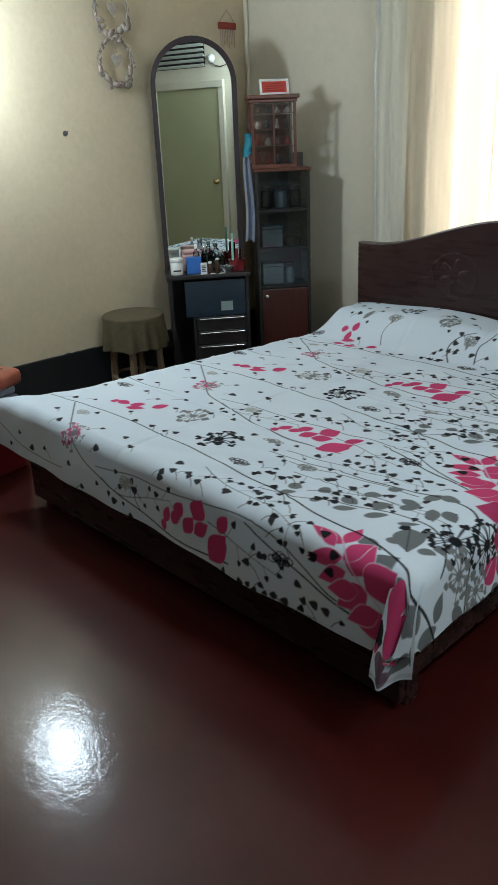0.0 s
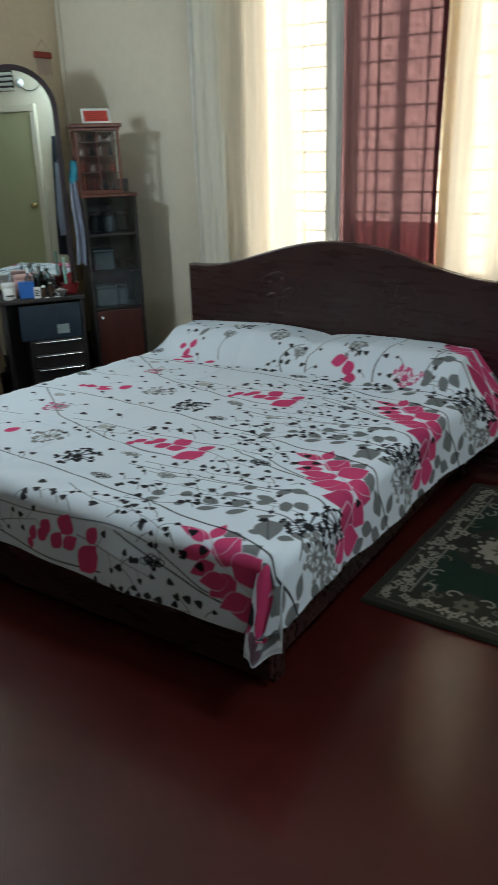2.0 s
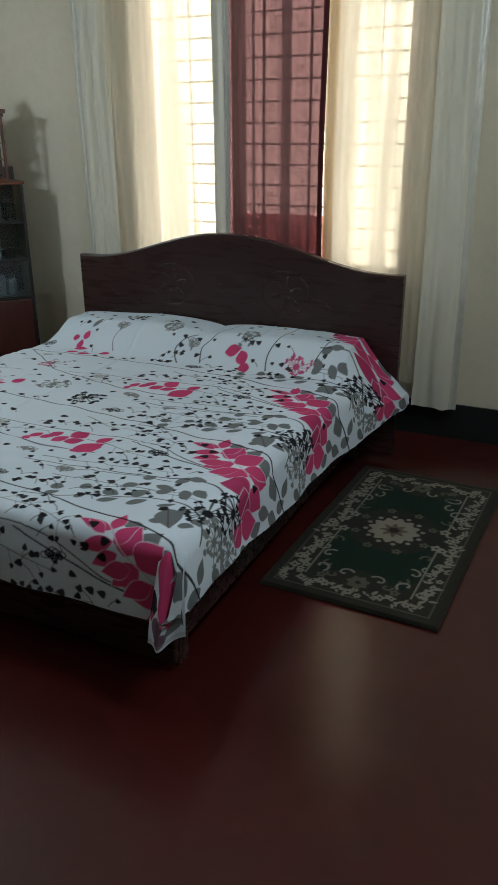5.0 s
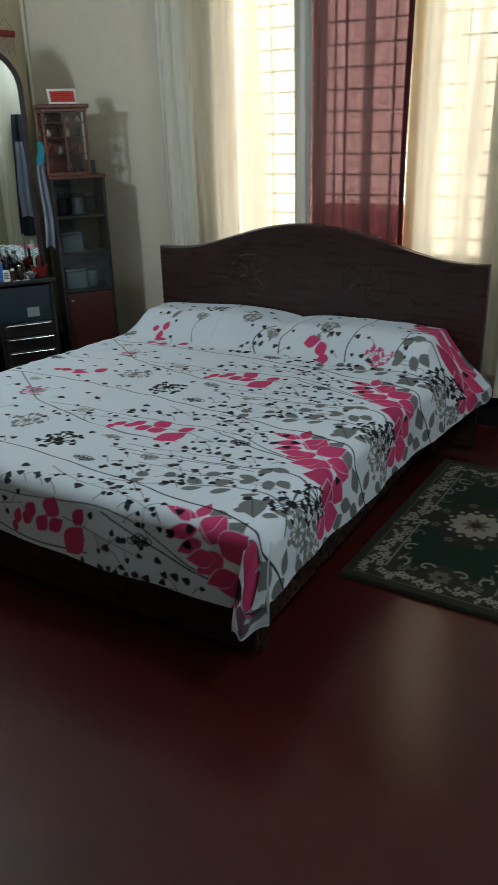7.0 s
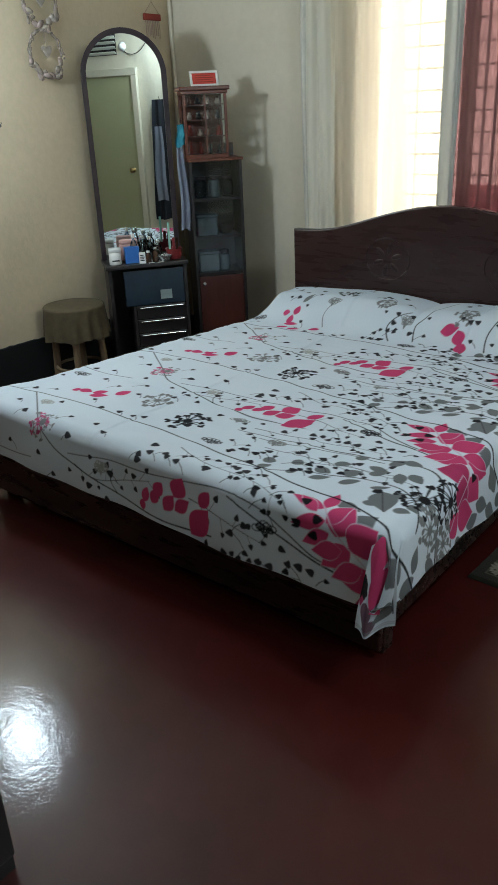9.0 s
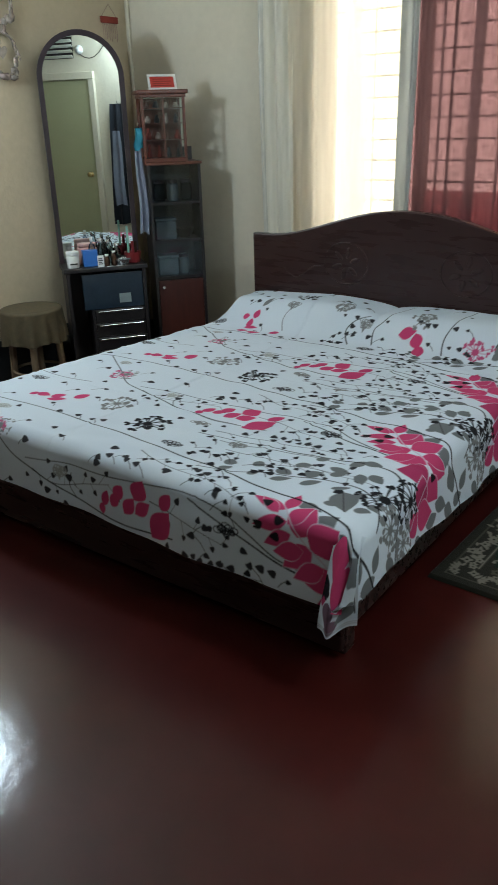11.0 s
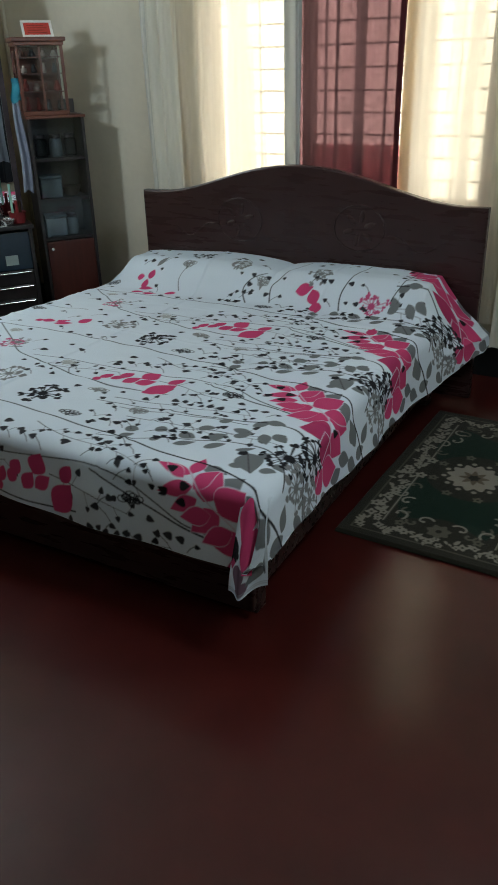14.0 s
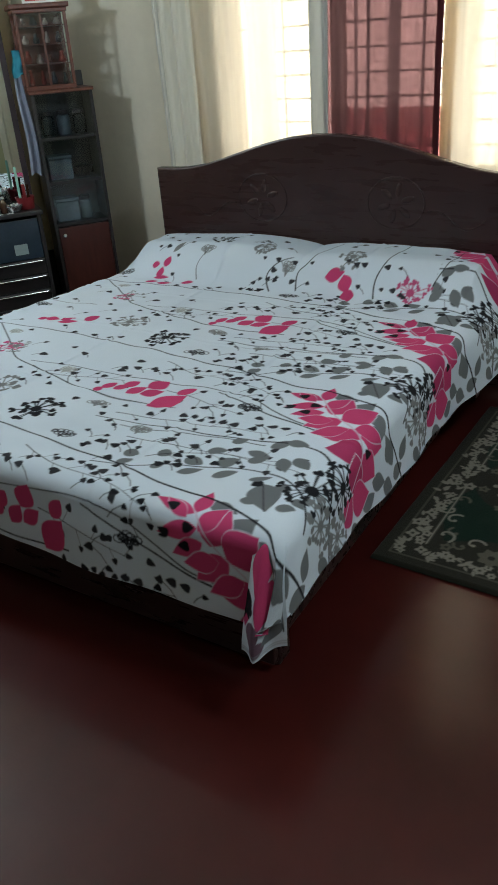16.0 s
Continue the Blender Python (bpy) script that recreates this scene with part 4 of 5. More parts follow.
    for k in range(8):
        c.leaf(cx, cy, 0.060, 0.024, 45 * k + 10, (0.10, 0.075, 0.05))
    flower(cx, cy, 0.026, ground, 6)
    for k in range(8):
        a = math.pi * k / 4 + 0.39
        flower(cx + 0.155 * math.cos(a), cy + 0.175 * math.sin(a), 0.022, dull)


rug()


# ---- furniture across the corner ----
def dressing_table():
    ob = thing("dressing_table", "dark dressing table with a tall arched mirror and chrome-handled drawers", "dressing table", pose(-2.795, 1.49, 0, 0, 0, 54))
    W, D, H = 0.47, 0.29, 0.72
    part("tabletop", box(-0.012, W + 0.012, -0.012, D, H - 0.025, H, 0.004), "black_wood", ob)
    part("side_panel", box(0, 0.02, 0.0, D, 0.0, H - 0.026), "black_wood", ob)
    part("side_panel", box(W - 0.02, W, 0.0, D, 0.0, H - 0.026), "black_wood", ob)
    part("back_panel", box(0.021, W - 0.021, D - 0.012, D, 0.04, H - 0.026), "black_wood", ob)
    part("drawer_front", box(0.09, W - 0.022, 0.004, 0.022, 0.47, H - 0.04, 0.003), "blue_gloss", ob, "wide blue-black glossy front")
    part("sticker", box(0.30, 0.37, 0.001, 0.0035, 0.50, 0.555), "sticker", ob, "pale label stuck on the front")
    part("divider", box(0.13, 0.145, 0.0, D - 0.013, 0.0, 0.468), "black_wood", ob)
    for z0, z1 in ((0.385, 0.465), (0.30, 0.38), (0.215, 0.295), (0.10, 0.21)):
        d = part("drawer", box(0.147, W - 0.022, 0.004, 0.022, z0, z1, 0.003), "black_wood", ob)
        part("handle", box(0.165, W - 0.035, -0.010, 0.003, z1 - 0.014, z1 - 0.006, 0.003), "chrome", d, "long chrome handle strip")
    part("plinth", box(0.022, W - 0.022, 0.01, D - 0.02, 0.0, 0.09), "black_wood", ob)
    # arched mirror
    mw, z0, r = 0.485, 0.70, 0.2425
    arc = [(mw / 2 + r * math.cos(a), 1.74 + r * math.sin(a)) for a in np.linspace(0, math.pi, 25)]
    inner = [(mw / 2 + (r - 0.028) * math.cos(a), 1.74 + (r - 0.028) * math.sin(a)) for a in np.linspace(0, math.pi, 25)]
    o, i = [(mw, z0)] + arc + [(0, z0)], [(mw - 0.028, z0)] + inner + [(0.028, z0)]
    b = bmesh.new()
    rings = [[b.verts.new((x - 0.008, y, z)) for x, z in ring] for ring, y in ((o, D - 0.03), (o, D - 0.058), (i, D - 0.050), (i, D - 0.03))]
    for a, c in zip(rings, rings[1:] + rings[:1]):
        for k in range(len(a) - 1):
            b.faces.new((a[k], a[k + 1], c[k + 1], c[k]))
    bmesh.ops.recalc_face_normals(b, faces=b.faces)
    part("mirror_frame", b, "frame_metal", ob, "dark arched mirror frame")
    glass = plate([(x - 0.008, z) for x, z in i], D - 0.042, D - 0.034, 0)
    part("mirror", glass, "mirror", ob, "tall arched mirror glass")
    part("mirror_backing", plate([(x - 0.008, z) for x, z in o], D - 0.030, D - 0.018, 0), "black_wood", ob)
    return ob


M["blue_gloss"] = material("blue_black_gloss", (0.018, 0.035, 0.055), 0.18, var=0.2)
M["sticker"] = material("sticker", (0.30, 0.38, 0.38), 0.6)
dressing_table()


def display_cabinet():
    ob = thing("display_cabinet", "narrow dark wooden cabinet with glazed shelves and a red-brown door", "cabinet", pose(-2.53, 1.965, 0, 0, 0, 52))
    W, D, H = 0.315, 0.24, 1.28
    part("side_panel", box(0, 0.016, 0, D, 0, H - 0.017), "black_wood", ob)
    part("side_panel", box(W - 0.016, W, 0, D, 0, H - 0.017), "black_wood", ob)
    part("back_panel", box(0.017, W - 0.017, D - 0.012, D, 0.02, H - 0.018), "black_wood", ob)
    part("top", box(-0.008, W + 0.008, -0.010, D, H - 0.016, H, 0.003), "brown_wood", ob)
    part("raised_back", box(0.0, W, D - 0.016, D, H + 0.001, H + 0.075, 0.003), "black_wood", ob)
    for z in (0.60, 0.82, 1.04):
        part("shelf", box(0.017, W - 0.017, 0.015, D - 0.013, z, z + 0.014), "black_wood", ob)
    for z0, z1 in ((0.62, 0.82), (0.838, 1.038), (1.058, 1.26)):
        p = part("glass_pane", box(0.018, W - 0.018, 0.004, 0.008, z0, z1), "glass", ob, "clear glass pane")
        p.visible_shadow = False
    d = part("door", box(0.018, W - 0.018, -0.002, 0.014, 0.06, 0.595, 0.003), "red_wood", ob, "red-brown wooden door")
    part("knob", lathe([(0.004, 0), (0.004, 0.008), (0.010, 0.012), (0.011, 0.018), (0.006, 0.022)], segs=14), "chrome", d, "small round knob").matrix_basis = pose(0.045, -0.002, 0.555, 90, 0, 0)
    part("plinth", box(0.018, W - 0.018, 0.012, D - 0.013, 0.0, 0.058), "black_wood", ob)
    return ob


display_cabinet()


def stool():
    ob = thing("stool", "round stool draped with an olive-brown patterned cloth", "stool", pose(-2.90, 1.29, 0))
    part("seat", lathe([(0.16, 0.49), (0.17, 0.50), (0.17, 0.515), (0.165, 0.52)], segs=32), "stool_wood", ob)
    for k in range(4):
        a = math.pi / 4 + k * math.pi / 2
        part("leg", tube([(0.15 * math.cos(a), 0.15 * math.sin(a), 0), (0.125 * math.cos(a), 0.125 * math.sin(a), 0.49)], 0.021, 8), "stool_wood", ob)
    ring = [(0.142 * math.cos(a), 0.142 * math.sin(a), 0.16) for a in np.linspace(0, 2 * math.pi, 20, endpoint=False)]
    part("foot_ring", tube(ring, 0.009, 6, True), "stool_wood", ob)
    s, a = np.meshgrid(np.linspace(0, 1, 34), np.linspace(0, 2 * np.pi, 97))
    rad = np.where(s < 0.5, s / 0.5 * 0.178, 0.178 + 0.02 * (s - 0.5))
    ripple = np.clip((s - 0.55) / 0.45, 0, 1) * 0.013 * np.sin(13 * a + 1.4 * np.sin(2 * a))
    z = np.where(s < 0.5, 0.530 + 0.004 * np.cos(np.pi * s), 0.530 - 0.19 * (s - 0.5) / 0.5) - 0.008 * np.clip((s - 0.9) / 0.1, 0, 1) * np.sin(6 * a)
    z = np.where((s > 0.44) & (s < 0.53), z - 0.004, z)
    tagged(grid_mesh("cloth_cover", np.stack([(rad + ripple) * np.cos(a), (rad + ripple) * np.sin(a), z], 2), "stool_cloth", ob), "olive-brown cloth cover with a gathered skirt")
    return ob


M["stool_wood"] = material("stool_wood", (0.22, 0.15, 0.09), 0.5, stretch=(8, 8, 1))
M["stool_cloth"] = material("stool_cloth", (0.11, 0.08, 0.042), 0.9, var=0.3, scale=28, bump=0.001, bump_scale=200, dark=(0.06, 0.045, 0.022))
stool()


# ---- wall lamps ----
def wall_lamp(m, reach):
    """A bracket lamp: a wall plate, an arm and a glowing bulb; x points away from the wall."""
    ob = thing("wall_lamp", "white bracket lamp lit on the wall", "lamp", m, group="wall lamps")
    part("base", box(0.0, 0.025, -0.05, 0.05, -0.05, 0.05, 0.006), "white", ob)
    part("arm", tube([(0.025, 0, 0), (reach - 0.02, 0, 0.015), (reach, 0, 0.075)], 0.008, 8), "white", ob)
    part("holder", lathe([(0.022, 0.060), (0.024, 0.065), (0.020, 0.085)], (reach, 0, 0), 16), "white", ob)
    g = lathe([(0.014, 0.058), (0.03, 0.045), (0.042, 0.015), (0.044, -0.01), (0.036, -0.035), (0.018, -0.048)], (reach, 0, 0), 20)
    part("bulb", g, "tube", ob, "glowing white bulb", True)


def lamp_light(place, power, size):
    lamp = bpy.data.lights.new("bulb_light", "POINT")
    lamp.energy, lamp.color, lamp.shadow_soft_size = power, (0.72, 0.885, 1.0), size
    new("bulb_light", lamp).location = place


wall_lamp(pose(XL, 0.355, 2.06), 0.36)
lamp_light((XL + 0.36, 0.355, 1.965), LAMP_POWER, 0.11)
wall_lamp(pose(XR, 0.25, 2.45, 0, 0, 180), 0.20)
lamp_light((XR - 0.24, 0.25, 2.36), LAMP_POWER_EAST, 0.20)
# pendant out of view, added only as weak fill for the near floor
t = thing("fill_pendant", "unseen pendant bulb added as a weak fill light", "lamp", pose(-1.7, -1.2, CEIL))
part("rose", lathe([(0.05, -0.001), (0.05, -0.010), (0.03, -0.030), (0.012, -0.036)], segs=20), "white", t)
part("cord", tube([(0, 0, -0.036), (0, 0, -0.33)], 0.004, 6), "white", t)
part("holder", lathe([(0.018, -0.330), (0.022, -0.335), (0.022, -0.375), (0.018, -0.380)], segs=16), "white", t)
part("bulb", lathe([(0.014, -0.381), (0.030, -0.40), (0.042, -0.43), (0.040, -0.46), (0.022, -0.485)], segs=18), "tube", t, "glowing white bulb", True)
lamp_light((-1.7, -1.2, CEIL - 0.54), FILL_POWER, 0.07)


# ---- things on and beside the dressing table ----
TABLE = pose(-2.795, 1.49, 0.72, 0, 0, 54)


def on_table(name, label, category, x, y, turn=0):
    return thing(name, label, category, TABLE @ pose(x, y, 0, 0, 0, turn))


M["pink_plastic"] = material("pink_plastic", (0.62, 0.36, 0.33), 0.4, var=0.05)
M["amber"] = material("brown_bottle", (0.05, 0.022, 0.012), 0.12, var=0.1)
M["clear_plastic"] = clear_glass("clear_plastic", (0.75, 0.80, 0.80), 0.1)
M["red_plastic"] = material("red_plastic", (0.20, 0.014, 0.018), 0.35, var=0.1)
M["orange_plastic"] = material("orange_wrap", (0.42, 0.12, 0.075), 0.3, var=0.2, scale=20, bump=0.004, bump_scale=18)
M["print_black"] = material("black_print", (0.02, 0.02, 0.02), 0.6)
M["silver"] = material("silver_paint", (0.62, 0.64, 0.65), 0.25, metal=0.8)
M["teal"] = material("teal_cloth", (0.02, 0.22, 0.30), 0.8, var=0.15, bump=0.002, bump_scale=40)
M["grey_cloth"] = material("grey_blue_cloth", (0.22, 0.24, 0.31), 0.85, var=0.12, bump=0.002, bump_scale=40)
M["navy"] = material("dark_cloth", (0.015, 0.017, 0.025), 0.9, var=0.2, bump=0.002, bump_scale=40)
M["green_plastic"] = material("pale_green", (0.30, 0.55, 0.45), 0.5)
M["dull_box"] = material("dull_box", (0.12, 0.145, 0.17), 0.5, var=0.2, scale=14)
M["frame_red"] = material("red_card", (0.60, 0.06, 0.045), 0.5, var=0.1, scale=20)
M["wreath"] = material("dried_wreath", (0.40, 0.335, 0.285), 0.85, var=0.3, scale=30, bump=0.004, bump_scale=60)
M["wreath_pink"] = material("dried_petal_pink", (0.47, 0.36, 0.32), 0.9, var=0.2, scale=30)
M["wreath_pale"] = material("dried_petal_pale", (0.44, 0.38, 0.32), 0.9, var=0.2, scale=30)
M["maroon"] = material("maroon_felt", (0.30, 0.045, 0.03), 0.85)
M["fringe"] = material("fringe_thread", (0.42, 0.30, 0.25), 0.9)

t = on_table("cream_jar", "white plastic tub with a screw lid on the dressing table", "jar", 0.055, 0.05)
part("tub", lathe([(0.034, 0), (0.036, 0.004), (0.036, 0.070), (0.033, 0.072)], segs=24), "white", t, "", True)
part("lid", lathe([(0.037, 0.073), (0.038, 0.076), (0.038, 0.092), (0.036, 0.095)], segs=24), "white", t, "", True)
part("label_bar", box(-0.022, 0.022, -0.0375, -0.036, 0.022, 0.030), "print_black", t, "dark printed bar")
t = on_table("blue_box", "bright blue box standing on the dressing table", "box", 0.115, 0.035, 3)
part("carton", box(0, 0.085, 0, 0.05, 0, 0.088, 0.003), "blue", t)
part("lid", box(-0.001, 0.086, -0.001, 0.051, 0.0885, 0.094, 0.002), "blue", t)
t = on_table("small_carton", "small white carton with dark print", "box", 0.192, 0.012, -8)
part("carton", box(0, 0.038, 0, 0.025, 0, 0.062, 0.002), "white", t)
for k in range(4):
    part("print_bar", box(0.006, 0.032 - 0.005 * (k % 2), -0.0015, -0.0002, 0.014 + 0.010 * k, 0.019 + 0.010 * k), "print_black", t)
t = on_table("pink_case", "flat pink plastic case", "case", 0.10, 0.12, 6)
part("case_body", box(0, 0.11, 0, 0.06, 0, 0.10, 0.008), "pink_plastic", t)
part("case_lid", box(0.002, 0.108, 0.002, 0.058, 0.101, 0.125, 0.008), "pink_plastic", t)


def bottle(label, x, y, r, h, body, cap, neck=0.35):
    b = on_table("bottle", label, "bottle", x, y)
    part("flask", lathe([(r * 0.92, 0), (r, 0.004), (r, h * 0.62), (r * 0.8, h * 0.72), (r * neck, h * 0.78), (r * neck, h * 0.84)], segs=18), body, b, "", True)
    part("cap", lathe([(r * neck * 1.25, h * 0.842), (r * neck * 1.3, h * 0.85), (r * neck * 1.3, h * 0.985), (r * neck * 1.1, h)], segs=18), cap, b, "", True)


bottle("clear bottle with a white cap", 0.175, 0.085, 0.020, 0.165, "clear_plastic", "white")
bottle("tall clear bottle with a silver cap", 0.225, 0.075, 0.022, 0.155, "clear_plastic", "silver", 0.6)
bottle("dark brown glass bottle with a pale cap", 0.248, 0.012, 0.016, 0.070, "amber", "white", 0.5)
bottle("small dark bottle with a silver cap", 0.292, 0.030, 0.018, 0.085, "amber", "silver", 0.5)
bottle("squat clear perfume bottle with a silver cap", 0.320, 0.090, 0.024, 0.120, "clear_plastic", "silver", 0.5)
bottle("clear perfume bottle with a silver stopper", 0.275, 0.110, 0.022, 0.140, "clear_plastic", "silver", 0.4)
t = on_table("silver_bowl", "shiny crumpled silver bowl with small trinkets", "bowl", 0.345, 0.030)
part("bowl", lathe([(0.020, 0.0), (0.030, 0.004), (0.045, 0.030), (0.047, 0.036), (0.043, 0.034), (0.028, 0.010), (0.005, 0.008)], segs=20), "silver", t)
for k in range(5):
    part("trinket", lathe([(0.004, 0), (0.010, 0.006), (0.010, 0.013), (0.004, 0.018)], (0.018 * math.cos(k * 1.3), 0.018 * math.sin(k * 1.3), 0.020 + 0.006 * (k % 2)), 10), "chrome" if k % 2 else "silver", t)
t = on_table("red_basket", "dark red plastic basket with combs beside the mirror", "basket", 0.415, 0.08)
part("basket_body", lathe([(0.038, 0), (0.041, 0.004), (0.050, 0.060), (0.052, 0.064), (0.046, 0.062), (0.036, 0.012), (0.004, 0.010)], segs=20), "red_plastic", t)
part("comb", box(-0.008, 0.010, -0.004, 0.004, 0.014, 0.125, 0.003), "red_plastic", t)
part("brush", tube([(0.018, 0.010, 0.014), (0.024, 0.016, 0.12)], 0.008, 8), "amber", t)
part("comb_pale", box(-0.030, -0.016, 0.004, 0.010, 0.014, 0.215, 0.003), "green_plastic", t, "pale green comb")
for k in range(3):
    t = on_table("paper_slip", "small white paper slip lying on the tabletop", "paper", 0.19 + 0.055 * k, -0.005 - 0.003 * k, 8 * k)
    part("slip", box(0, 0.035, -0.004, 0.010, 0.0005, 0.0025), "white", t)

# shoes under the table
for k in range(2):
    t = thing("shoe", "dark shoe with a shiny buckle under the dressing table", "shoe", pose(-2.72, 1.52, 0, 0, 0, 54) @ pose(0.01 + 0.055 * k, -0.06, 0.02), group="shoes under the table")
    b = bmesh.new()
    bmesh.ops.create_uvsphere(b, u_segments=14, v_segments=10, radius=1)
    bmesh.ops.scale(b, vec=(0.028, 0.09, 0.035), verts=b.verts)
    for v in b.verts:
        v.co.z = max(v.co.z, -0.018) + 0.018
    part("upper", b, "navy", t, "", True)
    part("sole", box(-0.026, 0.026, -0.085, 0.085, -0.02, -0.001, 0.004), "amber", t)
    part("buckle", box(-0.012, 0.012, -0.072, -0.045, 0.040, 0.046, 0.002), "chrome", t)


def hanging_cloth(name, label, mat, m, w, z0, z1, deep, seed, folds=2.5):
    ob = thing(name, label, "clothes", m)
    rng = random.Random(seed)
    u, v = np.meshgrid(np.linspace(0, 1, 40), np.linspace(0, 1, 40))
    ph = rng.uniform(0, 6)
    y = deep * (0.5 + 0.5 * np.sin(2 * np.pi * folds * u + ph)) * (1 - 0.6 * v) + 0.004 * np.sin(9 * v + ph)
    x = (u - 0.5) * w * (1 - 0.35 * v ** 3) + 0.006 * np.sin(6 * v + ph)
    front = np.stack([x, -y, z0 + (z1 - z0) * v + 0.010 * np.sin(5 * u + ph) * (v < 0.04)], 2)
    grid_mesh("cloth", front, mat, ob)
    part("hook", tube([(0, 0.012, z1 - 0.01), (0, -0.01, z1 + 0.01), (0, -0.02, z1 + 0.03)], 0.004, 6), "chrome", ob)


# clothes hung between the mirror and the cabinet
SIDE = pose(-2.53, 1.965, 0, 0, 0, 52)
hanging_cloth("hung_cloth", "grey-blue cloth hanging beside the mirror", "grey_cloth", SIDE @ pose(-0.035, 0.05, 0, 0, 0, 0), 0.055, 0.88, 1.37, 0.02, 2, 1.5)
hanging_cloth("hung_bag", "teal blue cloth bag hanging beside the mirror", "teal", SIDE @ pose(-0.030, 0.022, 0, 0, 0, 0), 0.06, 1.355, 1.47, 0.02, 5, 1.0)

# ---- glass display box and framed card on the cabinet ----
TOP = SIDE @ pose(0, 0, 1.28)


def display_box():
    ob = thing("display_box", "small red-brown wooden showcase with glass sides full of trinkets", "showcase", TOP @ pose(-0.012, 0.0, 0))
    W, D, H = 0.255, 0.17, 0.385
    part("base", box(0, W, 0, D, 0.0, 0.022, 0.003), "brown_wood", ob)
    part("roof", box(-0.018, W + 0.018, -0.018, D + 0.01, H - 0.022, H, 0.005), "brown_wood", ob)
    part("roof_tread", box(-0.006, W + 0.006, -0.006, D, H - 0.040, H - 0.0225, 0.003), "brown_wood", ob)
    for x in (0, W - 0.016):
        for y in (0, D - 0.016):
            part("post", box(x, x + 0.016, y, y + 0.016, 0.0225, H - 0.0405, 0.002), "brown_wood", ob)
    part("back", box(0.017, W - 0.017, D - 0.006, D - 0.002, 0.023, H - 0.041), "brown_wood", ob)
    p = part("glass_front", box(0.017, W - 0.017, 0.005, 0.008, 0.023, H - 0.041), "glass", ob)
    p.visible_shadow = False
    part("middle_stile", box(W / 2 - 0.005, W / 2 + 0.005, 0.001, 0.0045, 0.023, H - 0.041), "brown_wood", ob)
    for z in (0.115, 0.205, 0.285):
        part("shelf", box(0.017, W - 0.017, 0.012, D - 0.007, z, z + 0.006), "brown_wood", ob)
    rng = random.Random(8)
    for z, h in ((0.0225, 0.075), (0.1215, 0.065), (0.2115, 0.058), (0.2915, 0.045)):
        for k in range(4):
            r, q = rng.uniform(0.012, 0.021), h * rng.uniform(0.6, 1.0)
            part("trinket", lathe([(r * 0.7, 0), (r, q * 0.2), (r * rng.uniform(0.6, 1.0), q * 0.55), (r * 0.45, q * 0.75), (r * 0.6, q * 0.9), (r * 0.2, q)], (0.045 + 0.055 * k, 0.06 + rng.uniform(-0.015, 0.03), z), 12),
                 rng.choice(("maroon", "amber", "frame_metal", "black_wood", "brown_wood", "fringe")), ob, "", True)


display_box()
t = thing("framed_card", "small white frame with a red card leaning on the showcase", "picture frame", TOP @ pose(0.050, 0.05, 0.386, -30, 0, 0))
fb = box(0, 0.165, 0, 0.008, 0, 0.014, 0.002)
box(0, 0.165, 0, 0.008, 0.081, 0.095, 0.002, bm=fb), box(0, 0.014, 0, 0.008, 0.0145, 0.0805, 0.002, bm=fb), box(0.151, 0.165, 0, 0.008, 0.0145, 0.0805, 0.002, bm=fb)
part("frame", fb, "white", t)
part("card", box(0.0145, 0.1505, 0.003, 0.007, 0.0145, 0.0805), "frame_red", t)
for k in range(4):
    part("print_bar", box(0.030, 0.135 - 0.015 * (k % 2), 0.0018, 0.0029, 0.025 + 0.013 * k, 0.029 + 0.013 * k), "maroon", t)
part("strut", box(0.06, 0.10, 0.009, 0.05, 0.0, 0.006), "white", t)

# ---- inside the cabinet ----
for z, items in ((0.614, (("box", "dull_box"), ("jar", "dull_box"))), (0.834, (("box", "dull_box"), ("bowl", "black_wood"))), (1.054, (("jar", "clear_plastic"), ("jar", "dull_box"), ("jar", "clear_plastic")))):
    for k, (kind, mat) in enumerate(items):
        at = SIDE @ pose(0.035 + 0.25 * k / len(items), 0.06, z)
        if kind == "box":
            t = thing("storage_box", "pale storage box on a cabinet shelf", "box", at)
            part("carton", box(0, 0.125, 0, 0.11, 0, 0.105, 0.006), mat, t)
            part("lid", box(-0.003, 0.128, -0.003, 0.113, 0.106, 0.122, 0.004), "dull_box", t)
        elif kind == "jar":
            t = thing("glass_jar", "pale jar on a cabinet shelf", "jar", at @ pose(0.04, 0.05, 0))
            part("jar_body", lathe([(0.030, 0), (0.035, 0.006), (0.036, 0.085), (0.028, 0.10)], segs=18), mat, t, "", True)
            part("lid", lathe([(0.029, 0.101), (0.031, 0.104), (0.031, 0.120), (0.028, 0.122)], segs=18), "frame_metal", t)
        else:
            t = thing("bowl", "dark bowl on a cabinet shelf", "bowl", at @ pose(0.06, 0.05, 0))
            part("bowl_body", lathe([(0.025, 0), (0.035, 0.006), (0.055, 0.05), (0.057, 0.055), (0.050, 0.052), (0.030, 0.012), (0.004, 0.010)], segs=20), mat, t)


